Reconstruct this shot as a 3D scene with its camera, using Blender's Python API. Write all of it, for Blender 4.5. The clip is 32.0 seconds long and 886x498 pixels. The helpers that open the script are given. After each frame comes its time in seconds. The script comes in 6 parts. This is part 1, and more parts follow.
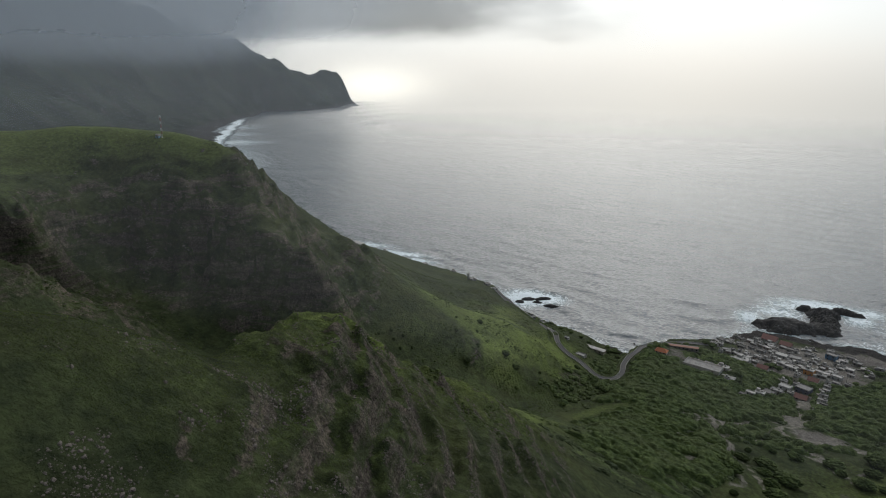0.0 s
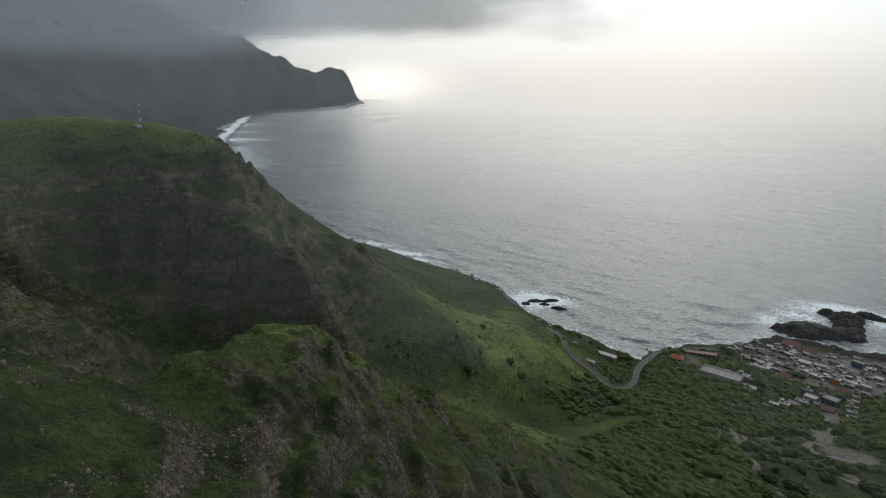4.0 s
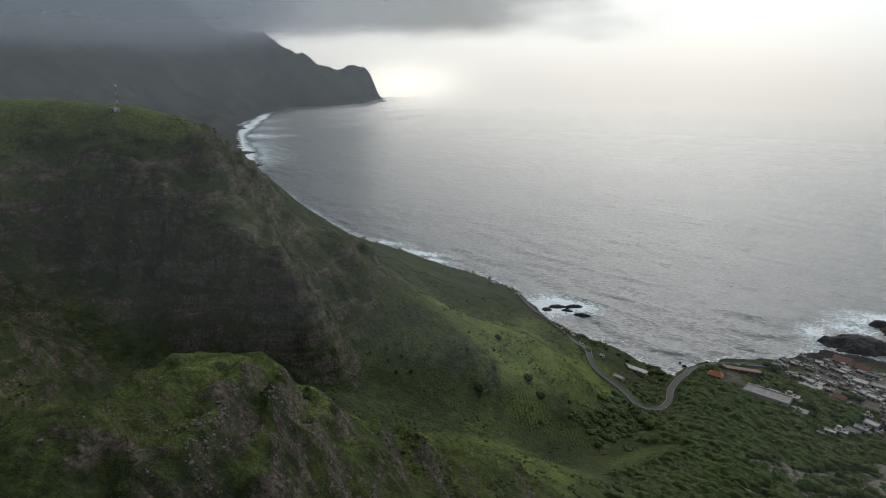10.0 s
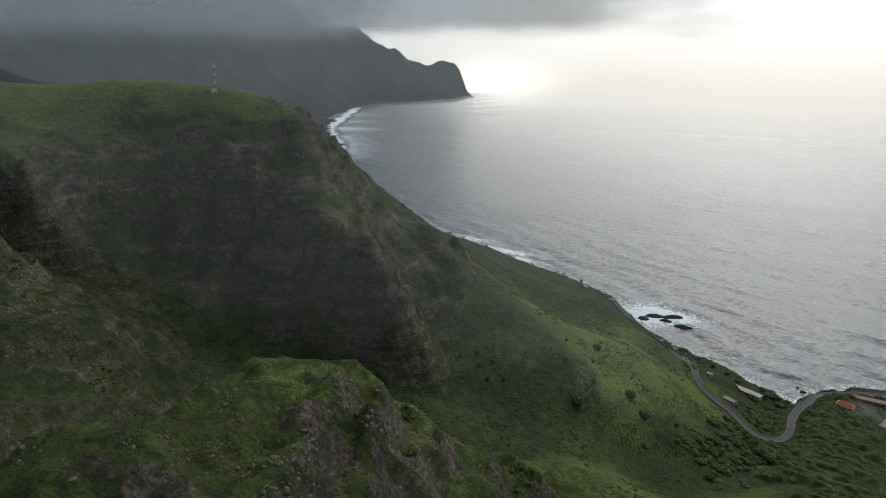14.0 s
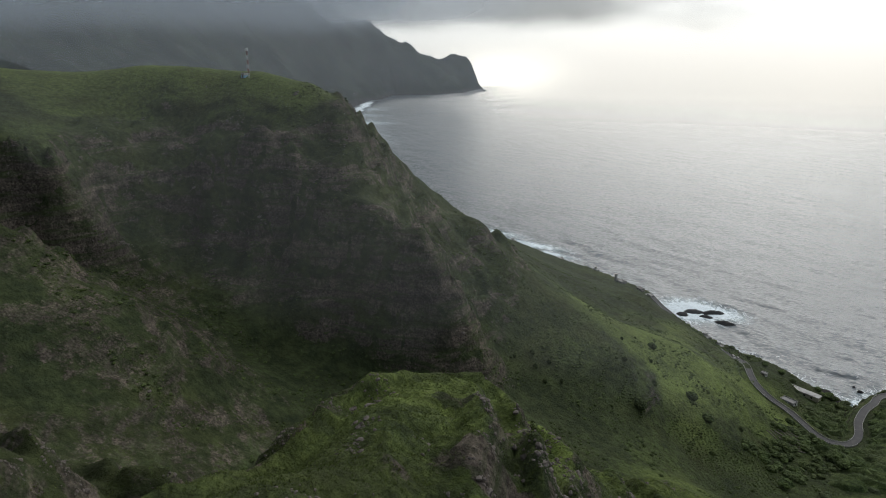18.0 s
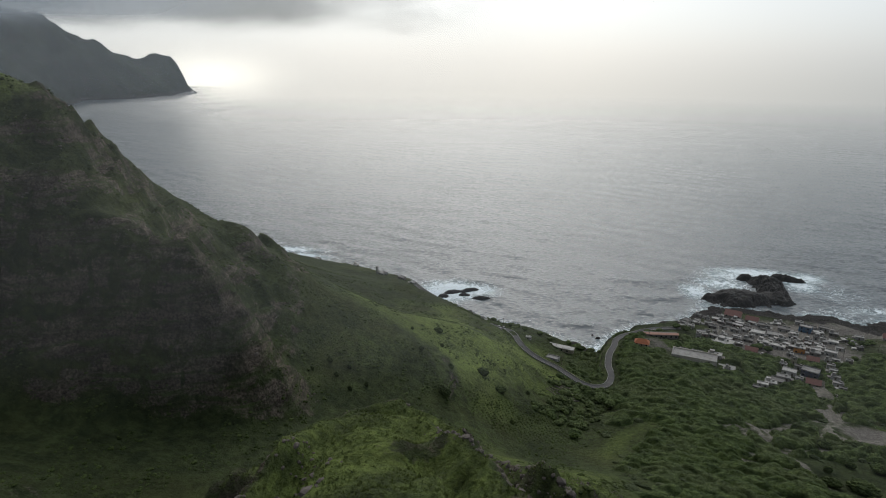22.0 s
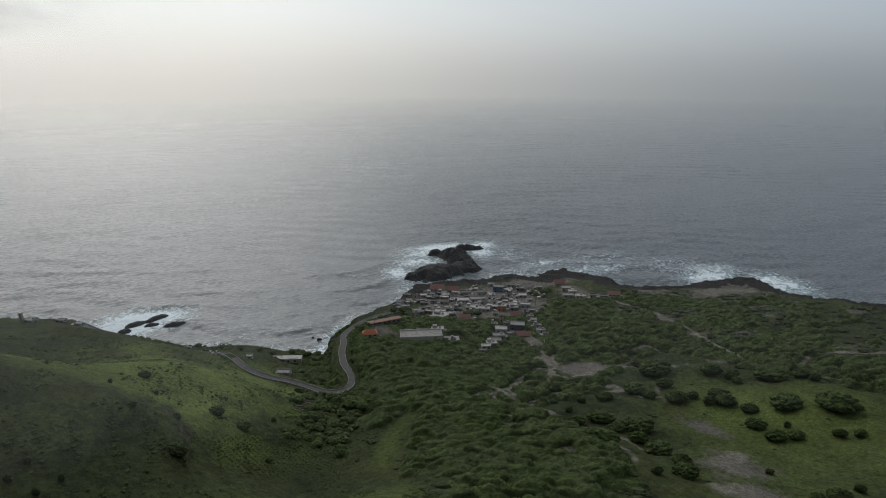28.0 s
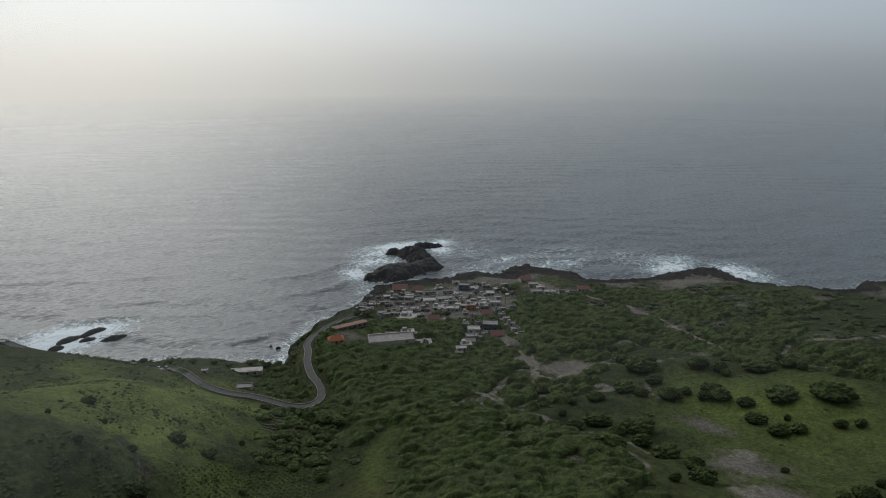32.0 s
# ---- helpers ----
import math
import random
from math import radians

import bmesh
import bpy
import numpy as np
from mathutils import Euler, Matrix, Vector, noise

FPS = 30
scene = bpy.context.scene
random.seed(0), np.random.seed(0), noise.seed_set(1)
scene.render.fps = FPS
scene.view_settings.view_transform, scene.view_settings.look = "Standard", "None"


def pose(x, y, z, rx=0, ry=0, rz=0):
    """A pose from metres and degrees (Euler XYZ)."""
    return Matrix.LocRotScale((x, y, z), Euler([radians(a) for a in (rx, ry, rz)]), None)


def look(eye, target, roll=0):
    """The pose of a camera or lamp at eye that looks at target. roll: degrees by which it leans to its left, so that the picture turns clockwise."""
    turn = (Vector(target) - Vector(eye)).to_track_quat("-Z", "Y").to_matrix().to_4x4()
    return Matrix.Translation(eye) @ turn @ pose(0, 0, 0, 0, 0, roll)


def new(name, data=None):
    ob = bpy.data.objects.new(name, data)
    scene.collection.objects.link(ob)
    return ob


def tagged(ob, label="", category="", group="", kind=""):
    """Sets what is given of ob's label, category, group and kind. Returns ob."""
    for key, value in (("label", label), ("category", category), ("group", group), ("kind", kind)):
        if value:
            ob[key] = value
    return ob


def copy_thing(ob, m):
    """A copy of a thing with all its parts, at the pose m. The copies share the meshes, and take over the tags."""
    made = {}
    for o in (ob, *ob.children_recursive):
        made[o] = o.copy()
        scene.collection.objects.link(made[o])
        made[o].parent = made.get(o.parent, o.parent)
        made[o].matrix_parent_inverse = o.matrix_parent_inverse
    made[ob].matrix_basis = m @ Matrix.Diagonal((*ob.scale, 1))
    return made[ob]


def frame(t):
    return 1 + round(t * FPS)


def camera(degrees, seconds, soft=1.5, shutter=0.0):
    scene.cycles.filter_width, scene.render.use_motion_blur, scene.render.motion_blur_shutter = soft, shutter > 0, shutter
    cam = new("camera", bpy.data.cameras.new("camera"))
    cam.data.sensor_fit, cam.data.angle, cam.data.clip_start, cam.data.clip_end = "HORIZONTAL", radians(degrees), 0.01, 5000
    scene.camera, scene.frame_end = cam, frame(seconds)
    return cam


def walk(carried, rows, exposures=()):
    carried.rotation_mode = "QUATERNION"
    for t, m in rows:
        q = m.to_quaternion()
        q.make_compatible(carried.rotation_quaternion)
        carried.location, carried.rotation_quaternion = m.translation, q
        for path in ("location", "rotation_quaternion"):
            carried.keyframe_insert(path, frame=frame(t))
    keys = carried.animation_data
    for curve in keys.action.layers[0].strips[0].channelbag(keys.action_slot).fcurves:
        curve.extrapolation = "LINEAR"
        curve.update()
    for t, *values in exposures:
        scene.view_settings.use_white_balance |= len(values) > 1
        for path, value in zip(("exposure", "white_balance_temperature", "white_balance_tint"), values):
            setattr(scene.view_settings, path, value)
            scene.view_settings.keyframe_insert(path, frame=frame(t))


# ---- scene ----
cam = camera(71.43, 32.0, soft=1.05)


def heading_pose(x, y, z, yaw, tilt, lean):
    a, b = radians(yaw), radians(tilt)
    way = Vector((math.sin(a) * math.cos(b), math.cos(a) * math.cos(b), math.sin(b)))
    return look((x, y, z), Vector((x, y, z)) + way * 100, lean)


PATH = [  # seconds, place, heading, tilt, lean
    (0, -0.11, 0.15, 271.95, -23.99, -16.51, -0.21),
    (0.5, -0.99, 3.68, 271.06, -24.11, -16.52, -0.21),
    (1, -1.87, 7.35, 270.05, -24.21, -16.55, -0.24),
    (2, -4.02, 15.00, 267.91, -24.36, -16.59, -0.28),
    (3, -6.26, 22.50, 265.64, -24.49, -16.59, -0.25),
    (3.5, -7.33, 26.18, 264.53, -24.56, -16.60, -0.24),
    (5.5, -11.86, 41.24, 260.28, -24.89, -16.68, -0.21),
    (6, -12.99, 44.88, 259.17, -24.97, -16.64, -0.16),
    (7, -15.19, 52.07, 256.95, -25.10, -16.64, -0.15),
    (8, -17.59, 59.62, 254.87, -25.23, -16.64, -0.10),
    (9, -19.73, 67.18, 252.68, -25.65, -16.64, -0.09),
    (10, -21.67, 74.43, 250.75, -26.71, -16.66, -0.13),
    (11, -24.70, 80.87, 248.52, -27.74, -16.66, -0.11),
    (11.5, -26.86, 83.15, 247.35, -27.72, -16.67, -0.05),
    (12, -29.02, 85.44, 246.18, -27.26, -16.69, 0.03),
    (12.5, -31.95, 87.41, 245.18, -27.61, -16.76, 0.13),
    (13, -35.20, 89.16, 244.32, -29.21, -16.81, 0.24),
    (13.5, -38.61, 90.56, 243.49, -31.80, -16.83, 0.33),
    (14, -42.06, 91.57, 242.69, -34.45, -16.91, 0.35),
    (14.5, -45.45, 92.26, 241.85, -36.40, -17.01, 0.36),
    (15, -48.97, 92.66, 241.03, -37.87, -17.10, 0.35),
    (15.5, -52.50, 92.95, 240.14, -38.84, -17.16, 0.26),
    (17.5, -65.56, 95.64, 236.66, -37.83, -17.34, -0.21),
    (18, -69.39, 96.06, 235.72, -35.40, -17.38, -0.14),
    (18.5, -73.20, 96.69, 234.74, -32.26, -17.38, -0.05),
    (19, -76.95, 97.70, 233.63, -29.15, -17.33, -0.02),
    (19.5, -80.61, 98.88, 232.53, -26.00, -17.31, 0.04),
    (20, -84.09, 100.12, 231.54, -22.85, -17.28, 0.08),
    (20.5, -87.48, 101.43, 230.59, -19.85, -17.27, 0.06),
    (21, -90.84, 102.86, 229.67, -16.96, -17.31, -0.04),
    (21.5, -94.03, 104.62, 228.65, -14.07, -17.30, -0.03),
    (22, -97.15, 106.76, 227.46, -10.14, -17.30, 0.04),
    (22.5, -100.10, 109.33, 226.20, -5.57, -17.29, 0.17),
    (23, -102.84, 112.23, 224.90, -1.36, -17.25, 0.14),
    (23.5, -105.35, 115.41, 223.53, 2.21, -17.21, 0.17),
    (24, -107.64, 118.68, 222.07, 4.98, -17.12, 0.14),
    (24.5, -109.82, 122.26, 220.82, 7.21, -17.12, 0.10),
    (25, -111.86, 125.98, 219.58, 9.28, -17.11, 0.02),
    (25.5, -113.81, 129.71, 218.28, 11.31, -17.10, -0.01),
    (27.5, -119.83, 143.62, 213.09, 19.16, -17.06, -0.05),
    (28, -121.09, 147.11, 211.98, 21.13, -17.06, -0.03),
    (28.5, -122.24, 150.64, 210.87, 23.15, -17.07, -0.01),
    (29, -123.31, 154.28, 209.74, 24.80, -17.08, 0.06),
    (29.5, -124.28, 158.02, 208.61, 25.36, -17.08, 0.06),
    (30, -125.24, 161.77, 207.49, 25.53, -17.09, 0.07),
    (30.5, -126.27, 165.49, 206.37, 25.69, -17.12, -0.08),
    (31, -127.25, 169.21, 205.29, 26.01, -17.08, 0.06),
    (31.5, -128.20, 172.93, 204.21, 26.43, -17.11, 0.04),
    (32, -129.14, 176.66, 203.15, 26.79, -17.11, 0.07),
]
walk(cam, [(row[0], heading_pose(*row[1:])) for row in PATH], exposures=((0.0, 0.12), (10.0, 0.11), (16.0, 0.28), (19.0, 0.29), (24.0, 0.01), (28.0, -0.07), (32.0, -0.07)))

# ---- sky, sun ----
SUN_HEADING, SUN_HEIGHT = radians(-12), radians(36)
world = bpy.data.worlds.new("sky")
scene.world = world
world.use_nodes = True


class Nodes:
    """Short hand for a node tree."""

    def __init__(self, tree):
        self.tree = tree

    def add(self, kind, **settings):
        n = self.tree.nodes.new(kind)
        for k, v in settings.items():
            if k == "operation": n.operation = v
            elif k == "blend": n.blend_type = v
            elif k == "data": n.data_type = v
            elif k == "attribute": n.attribute_name = v
        return n

    def put(self, socket, value):
        if isinstance(value, bpy.types.NodeSocket):
            self.tree.links.new(value, socket)
        elif isinstance(value, tuple) and len(value) == 3 and socket.type == "RGBA":
            socket.default_value = (*value, 1)
        else:
            socket.default_value = value

    def math(self, operation, a, b=0.0, c=0.0, clamp=False):
        n = self.add("ShaderNodeMath", operation=operation)
        n.use_clamp = clamp
        for s, v in zip(n.inputs, (a, b, c)):
            self.put(s, v)
        return n.outputs[0]

    def mix(self, f, a, b, blend="MIX"):
        n = self.add("ShaderNodeMix", data="RGBA", blend=blend)
        self.put(n.inputs[0], f), self.put(n.inputs[6], a), self.put(n.inputs[7], b)
        return n.outputs[2]

    def ramp(self, x, a, b, lo=0.0, hi=1.0):
        n = self.add("ShaderNodeMapRange")
        n.interpolation_type = "SMOOTHSTEP"
        for s, v in zip(n.inputs, (x, a, b, lo, hi)):
            self.put(s, v)
        return n.outputs[0]

    def noise(self, where, scale, detail=4.0, rough=0.55, stretch=None, warp=0.0):
        if stretch:
            m = self.add("ShaderNodeMapping")
            self.put(m.inputs[0], where)
            m.inputs["Scale"].default_value = stretch[:3]
            m.inputs["Rotation"].default_value = (0, 0, stretch[3] if len(stretch) > 3 else 0)
            where = m.outputs[0]
        n = self.add("ShaderNodeTexNoise")
        self.put(n.inputs["Vector"], where)
        n.inputs["Scale"].default_value, n.inputs["Detail"].default_value = scale, detail
        n.inputs["Roughness"].default_value, n.inputs["Distortion"].default_value = rough, warp
        return n.outputs[0]

    def position(self):
        return self.add("ShaderNodeNewGeometry").outputs["Position"]

    def attribute(self, name):
        return self.add("ShaderNodeAttribute", attribute=name).outputs["Fac"]

    def bump(self, height, strength, distance=1.0, under=None):
        n = self.add("ShaderNodeBump")
        n.inputs["Strength"].default_value, n.inputs["Distance"].default_value = strength, distance
        self.put(n.inputs["Height"], height)
        if under is not None:
            self.put(n.inputs["Normal"], under)
        return n.outputs[0]


w = Nodes(world.node_tree)
way = w.add("ShaderNodeTexCoord").outputs["Generated"]
parts_of_way = w.add("ShaderNodeSeparateXYZ")
w.put(parts_of_way.inputs[0], way)
wx, wy, wz = parts_of_way.outputs
toward = w.add("ShaderNodeVectorMath", operation="DOT_PRODUCT")
w.put(toward.inputs[0], way)
glow_heading, glow_height = radians(-13), radians(17)
toward.inputs[1].default_value = (math.sin(glow_heading) * math.cos(glow_height), math.cos(glow_heading) * math.cos(glow_height), math.sin(glow_height))
near_sun = w.math("MAXIMUM", toward.outputs["Value"], 0.0)
broad, tight = w.math("POWER", near_sun, 2.6), w.math("POWER", near_sun, 12.0)
sky = w.add("ShaderNodeTexSky")
sky.sky_type, sky.sun_disc = "NISHITA", False
sky.sun_elevation, sky.sun_rotation = SUN_HEIGHT, SUN_HEADING
veil = w.mix(w.ramp(wz, -0.06, 0.10), (0.198, 0.232, 0.262), (0.372, 0.43, 0.492))
# bright high cloud out to sea, heavy grey cloud over the island
seaward = w.math("ADD", w.math("MULTIPLY", wy, 0.97), w.math("MULTIPLY", wx, 0.10))
veil = w.mix(w.ramp(wz, 0.12, 0.6), veil, w.mix(w.ramp(seaward, -0.55, 0.62), (0.22, 0.24, 0.262), (0.83, 0.89, 0.955)))
veil = w.mix(1.0, veil, w.mix(broad, (0.0, 0.0, 0.0), (0.53, 0.49, 0.42)), "ADD")
veil = w.mix(1.0, veil, w.mix(tight, (0.0, 0.0, 0.0), (0.10, 0.098, 0.09)), "ADD")
puffs = w.noise(way, 5.0, 5.0, 0.6, (1.0, 1.0, 3.0))
veil = w.mix(w.math("MULTIPLY", w.ramp(wz, 0.03, 0.25), 0.22), veil, w.mix(w.ramp(puffs, 0.35, 0.65), (0.2, 0.22, 0.24), (1.0, 1.0, 0.98)), "MULTIPLY")
# the dark cloud over the mountains, with a clear gap under its base
heading = w.math("ARCTAN2", wx, wy)
edge = w.math("ADD", wz, w.math("MULTIPLY", w.math("SUBTRACT", w.noise(way, 7.0, 5.0, 0.6, (1.0, 1.0, 4.0)), 0.5), 0.035))
over = w.math("MULTIPLY", w.ramp(edge, 0.028, 0.062), w.ramp(w.math("ADD", heading, w.math("MULTIPLY", w.math("SUBTRACT", puffs, 0.5), 0.5)), -0.08, -0.5))
over = w.math("MULTIPLY", over, w.ramp(heading, -2.2, -1.2))
veil = w.mix(w.math("MULTIPLY", over, 0.85), veil, (0.096, 0.109, 0.124))
# the bright gap at sea level behind the headland
gap_turn = w.math("POWER", w.math("DIVIDE", w.math("ADD", heading, 0.530), 0.085), 2.0)
gap_lift = w.math("POWER", w.math("DIVIDE", w.math("ADD", wz, 0.028), 0.030), 2.0)
gap = w.math("EXPONENT", w.math("MULTIPLY", w.math("ADD", gap_turn, gap_lift), -1.0))
veil = w.mix(1.0, veil, w.mix(gap, (0.0, 0.0, 0.0), (0.50, 0.475, 0.40)), "ADD")
shine = w.add("ShaderNodeMix", data="RGBA", blend="ADD")
w.put(shine.inputs[0], 0.008), w.put(shine.inputs[6], veil), w.put(shine.inputs[7], sky.outputs[0])
w.put(world.node_tree.nodes["Background"].inputs[0], shine.outputs[2])
world.node_tree.nodes["Background"].inputs[1].default_value = 1.0

lamp = bpy.data.lights.new("sun", "SUN")
lamp.energy, lamp.angle, lamp.color = 1.4, radians(54), (1.0, 0.972, 0.925)
new("sun", lamp).matrix_world = look((0, 0, 0), (-math.sin(SUN_HEADING) * math.cos(SUN_HEIGHT), -math.cos(SUN_HEADING) * math.cos(SUN_HEIGHT), -math.sin(SUN_HEIGHT)))


# ---- materials ----
def material(name):
    m = bpy.data.materials.new(name)
    m.use_nodes = True
    return m, Nodes(m.node_tree), m.node_tree.nodes["Principled BSDF"]


def plain(name, colour, rough=0.8, vary=0.25, size=1.2, metal=0.0, bump=0.15, dirt=(0.16, 0.14, 0.12), stain=0.35):
    """Paint, plaster or stone with grain, stains and a little wear; each object differs slightly."""
    m, n, b = material(name)
    p = n.position()
    grain, patch = n.noise(p, 6.0 / size, 5.0, 0.65), n.noise(p, 0.9 / size, 4.0, 0.6)
    c = n.mix(n.math("MULTIPLY", n.ramp(patch, 0.45, 0.75), stain), colour, dirt)
    c = n.mix(vary, c, n.mix(grain, (0.35, 0.35, 0.35), (1.0, 1.0, 1.0)), "MULTIPLY")
    hue = n.add("ShaderNodeObjectInfo").outputs["Random"]
    c = n.mix(0.35, c, n.mix(hue, (0.55, 0.55, 0.56), (1.0, 0.98, 0.96)), "MULTIPLY")
    n.put(b.inputs["Base Color"], c)
    b.inputs["Roughness"].default_value, b.inputs["Metallic"].default_value = rough, metal
    n.put(b.inputs["Normal"], n.bump(grain, bump, 0.05))
    return m


def ground_material():
    m, n, b = material("hillside_grass_rock_and_earth")
    p = n.position()
    rock, bare, shore, lush, soil = (n.attribute(k) for k in ("rock", "bare", "shore", "lush", "soil"))
    fine, mid, big = n.noise(p, 1.2, 6.0, 0.62), n.noise(p, 0.16, 6.0, 0.62), n.noise(p, 0.03, 5.0, 0.55)
    clod = n.noise(p, 0.5, 6.0, 0.66, None, 0.6)
    grass = n.mix(n.ramp(mid, 0.32, 0.68), (0.022, 0.030, 0.0145), (0.041, 0.053, 0.0225))
    rich = n.math("ADD", lush, n.math("MULTIPLY", n.math("SUBTRACT", clod, 0.5), 1.1))
    grass = n.mix(n.ramp(rich, 0.10, 0.80), grass, n.mix(n.ramp(fine, 0.3, 0.7), (0.066, 0.092, 0.025), (0.126, 0.162, 0.044)))
    grass = n.mix(n.math("MULTIPLY", n.ramp(clod, 0.52, 0.74), 0.6), grass, (0.024, 0.032, 0.013))
    grass = n.mix(n.math("MULTIPLY", n.ramp(big, 0.45, 0.7), 0.4), grass, (0.054, 0.060, 0.021))
    stone = n.mix(n.ramp(fine, 0.32, 0.66), (0.035, 0.029, 0.025), (0.138, 0.116, 0.098))
    stone = n.mix(n.ramp(n.noise(p, 0.8, 7.0, 0.75, (1.0, 1.0, 1.8), 0.5), 0.56, 0.72), stone, (0.135, 0.118, 0.104))
    streak = n.noise(p, 0.3, 6.0, 0.65, (1.0, 1.0, 0.25), 0.3)
    stone = n.mix(n.ramp(streak, 0.4, 0.66), stone, (0.034, 0.038, 0.024))
    bands = n.noise(p, 0.09, 6.0, 0.65, (0.25, 0.25, 3.6), 0.5)
    stone = n.mix(n.ramp(bands, 0.38, 0.68), stone, n.mix(n.ramp(fine, 0.3, 0.7), (0.033, 0.028, 0.024), (0.128, 0.108, 0.091)))
    ledges = n.noise(p, 0.11, 6.0, 0.68, (0.4, 0.4, 2.8), 0.7)
    stone = n.mix(n.math("MULTIPLY", n.ramp(ledges, 0.44, 0.64), 0.9), stone, (0.036, 0.050, 0.020))
    cover = n.math("ADD", rock, n.math("ADD", n.math("MULTIPLY", n.math("SUBTRACT", n.noise(p, 0.2, 6.0, 0.66), 0.5), 1.5), n.math("MULTIPLY", n.math("SUBTRACT", n.noise(p, 1.1, 4.0, 0.7), 0.5), 0.9)))
    c = n.mix(n.ramp(cover, 0.42, 0.64), grass, stone)
    dark_soil = n.mix(n.ramp(fine, 0.3, 0.7), (0.080, 0.073, 0.066), (0.165, 0.154, 0.142))
    c = n.mix(n.ramp(n.math("ADD", soil, n.math("MULTIPLY", n.math("SUBTRACT", n.noise(p, 0.12, 6.0, 0.68), 0.5), 1.2)), 0.3, 0.75), c, dark_soil)
    earth = n.mix(n.ramp(fine, 0.3, 0.7), (0.092, 0.084, 0.074), (0.21, 0.196, 0.177))
    path = n.math("ADD", bare, n.math("MULTIPLY", n.math("SUBTRACT", n.noise(p, 0.22, 6.0, 0.7), 0.5), 0.9))
    c = n.mix(n.ramp(path, 0.42, 0.68), c, earth)
    lava = n.mix(n.ramp(fine, 0.3, 0.75), (0.009, 0.009, 0.010), (0.044, 0.040, 0.037))
    wet = n.math("ADD", shore, n.math("MULTIPLY", n.math("SUBTRACT", mid, 0.5), 0.7))
    c = n.mix(n.ramp(wet, 0.38, 0.62), c, lava)
    broad_tone = n.noise(p, 0.024, 7.0, 0.62, None, 0.7)
    c = n.mix(1.0, c, n.mix(n.ramp(broad_tone, 0.36, 0.66), (0.82, 0.82, 0.84), (1.16, 1.16, 1.13)), "MULTIPLY")
    strata = n.noise(p, 0.06, 6.0, 0.62, (0.3, 0.3, 4.0), 1.1)
    c = n.mix(n.math("MULTIPLY", n.ramp(rock, 0.25, 0.7), 0.55), c, n.mix(n.ramp(strata, 0.40, 0.60), (0.55, 0.54, 0.54), (1.3, 1.27, 1.22)), "MULTIPLY")
    grain = n.noise(p, 0.42, 6.0, 0.66, None, 0.4)
    c = n.mix(0.6, c, n.mix(n.ramp(grain, 0.34, 0.64), (0.62, 0.62, 0.62), (1.38, 1.38, 1.36)), "MULTIPLY")
    n.put(b.inputs["Base Color"], c)
    b.inputs["Roughness"].default_value = 0.95
    b.inputs["Specular IOR Level"].default_value = 0.08
    low = n.bump(n.noise(p, 0.4, 7.0, 0.68), 0.9, 1.8)
    n.put(b.inputs["Normal"], n.bump(fine, 0.8, 0.5, low))
    return m


def mountain_material():
    m, n, b = material("distant_mountainside")
    p = n.position()
    face = n.noise(p, 0.006, 7.0, 0.62, (1.0, 1.0, 0.5), 0.4)
    c = n.mix(n.ramp(face, 0.35, 0.7), (0.007, 0.012, 0.008), (0.022, 0.030, 0.019))
    c = n.mix(n.ramp(n.noise(p, 0.02, 6.0, 0.6), 0.5, 0.75), c, (0.028, 0.026, 0.024))
    surf = n.add("ShaderNodeSeparateXYZ")
    n.put(surf.inputs[0], p)
    c = n.mix(n.ramp(surf.outputs[2], 22.0, 6.0), c, (0.03, 0.029, 0.028))
    n.put(b.inputs["Base Color"], c)
    b.inputs["Roughness"].default_value = 1.0
    b.inputs["Specular IOR Level"].default_value = 0.0
    n.put(b.inputs["Normal"], n.bump(face, 0.6, 40.0))
    return m


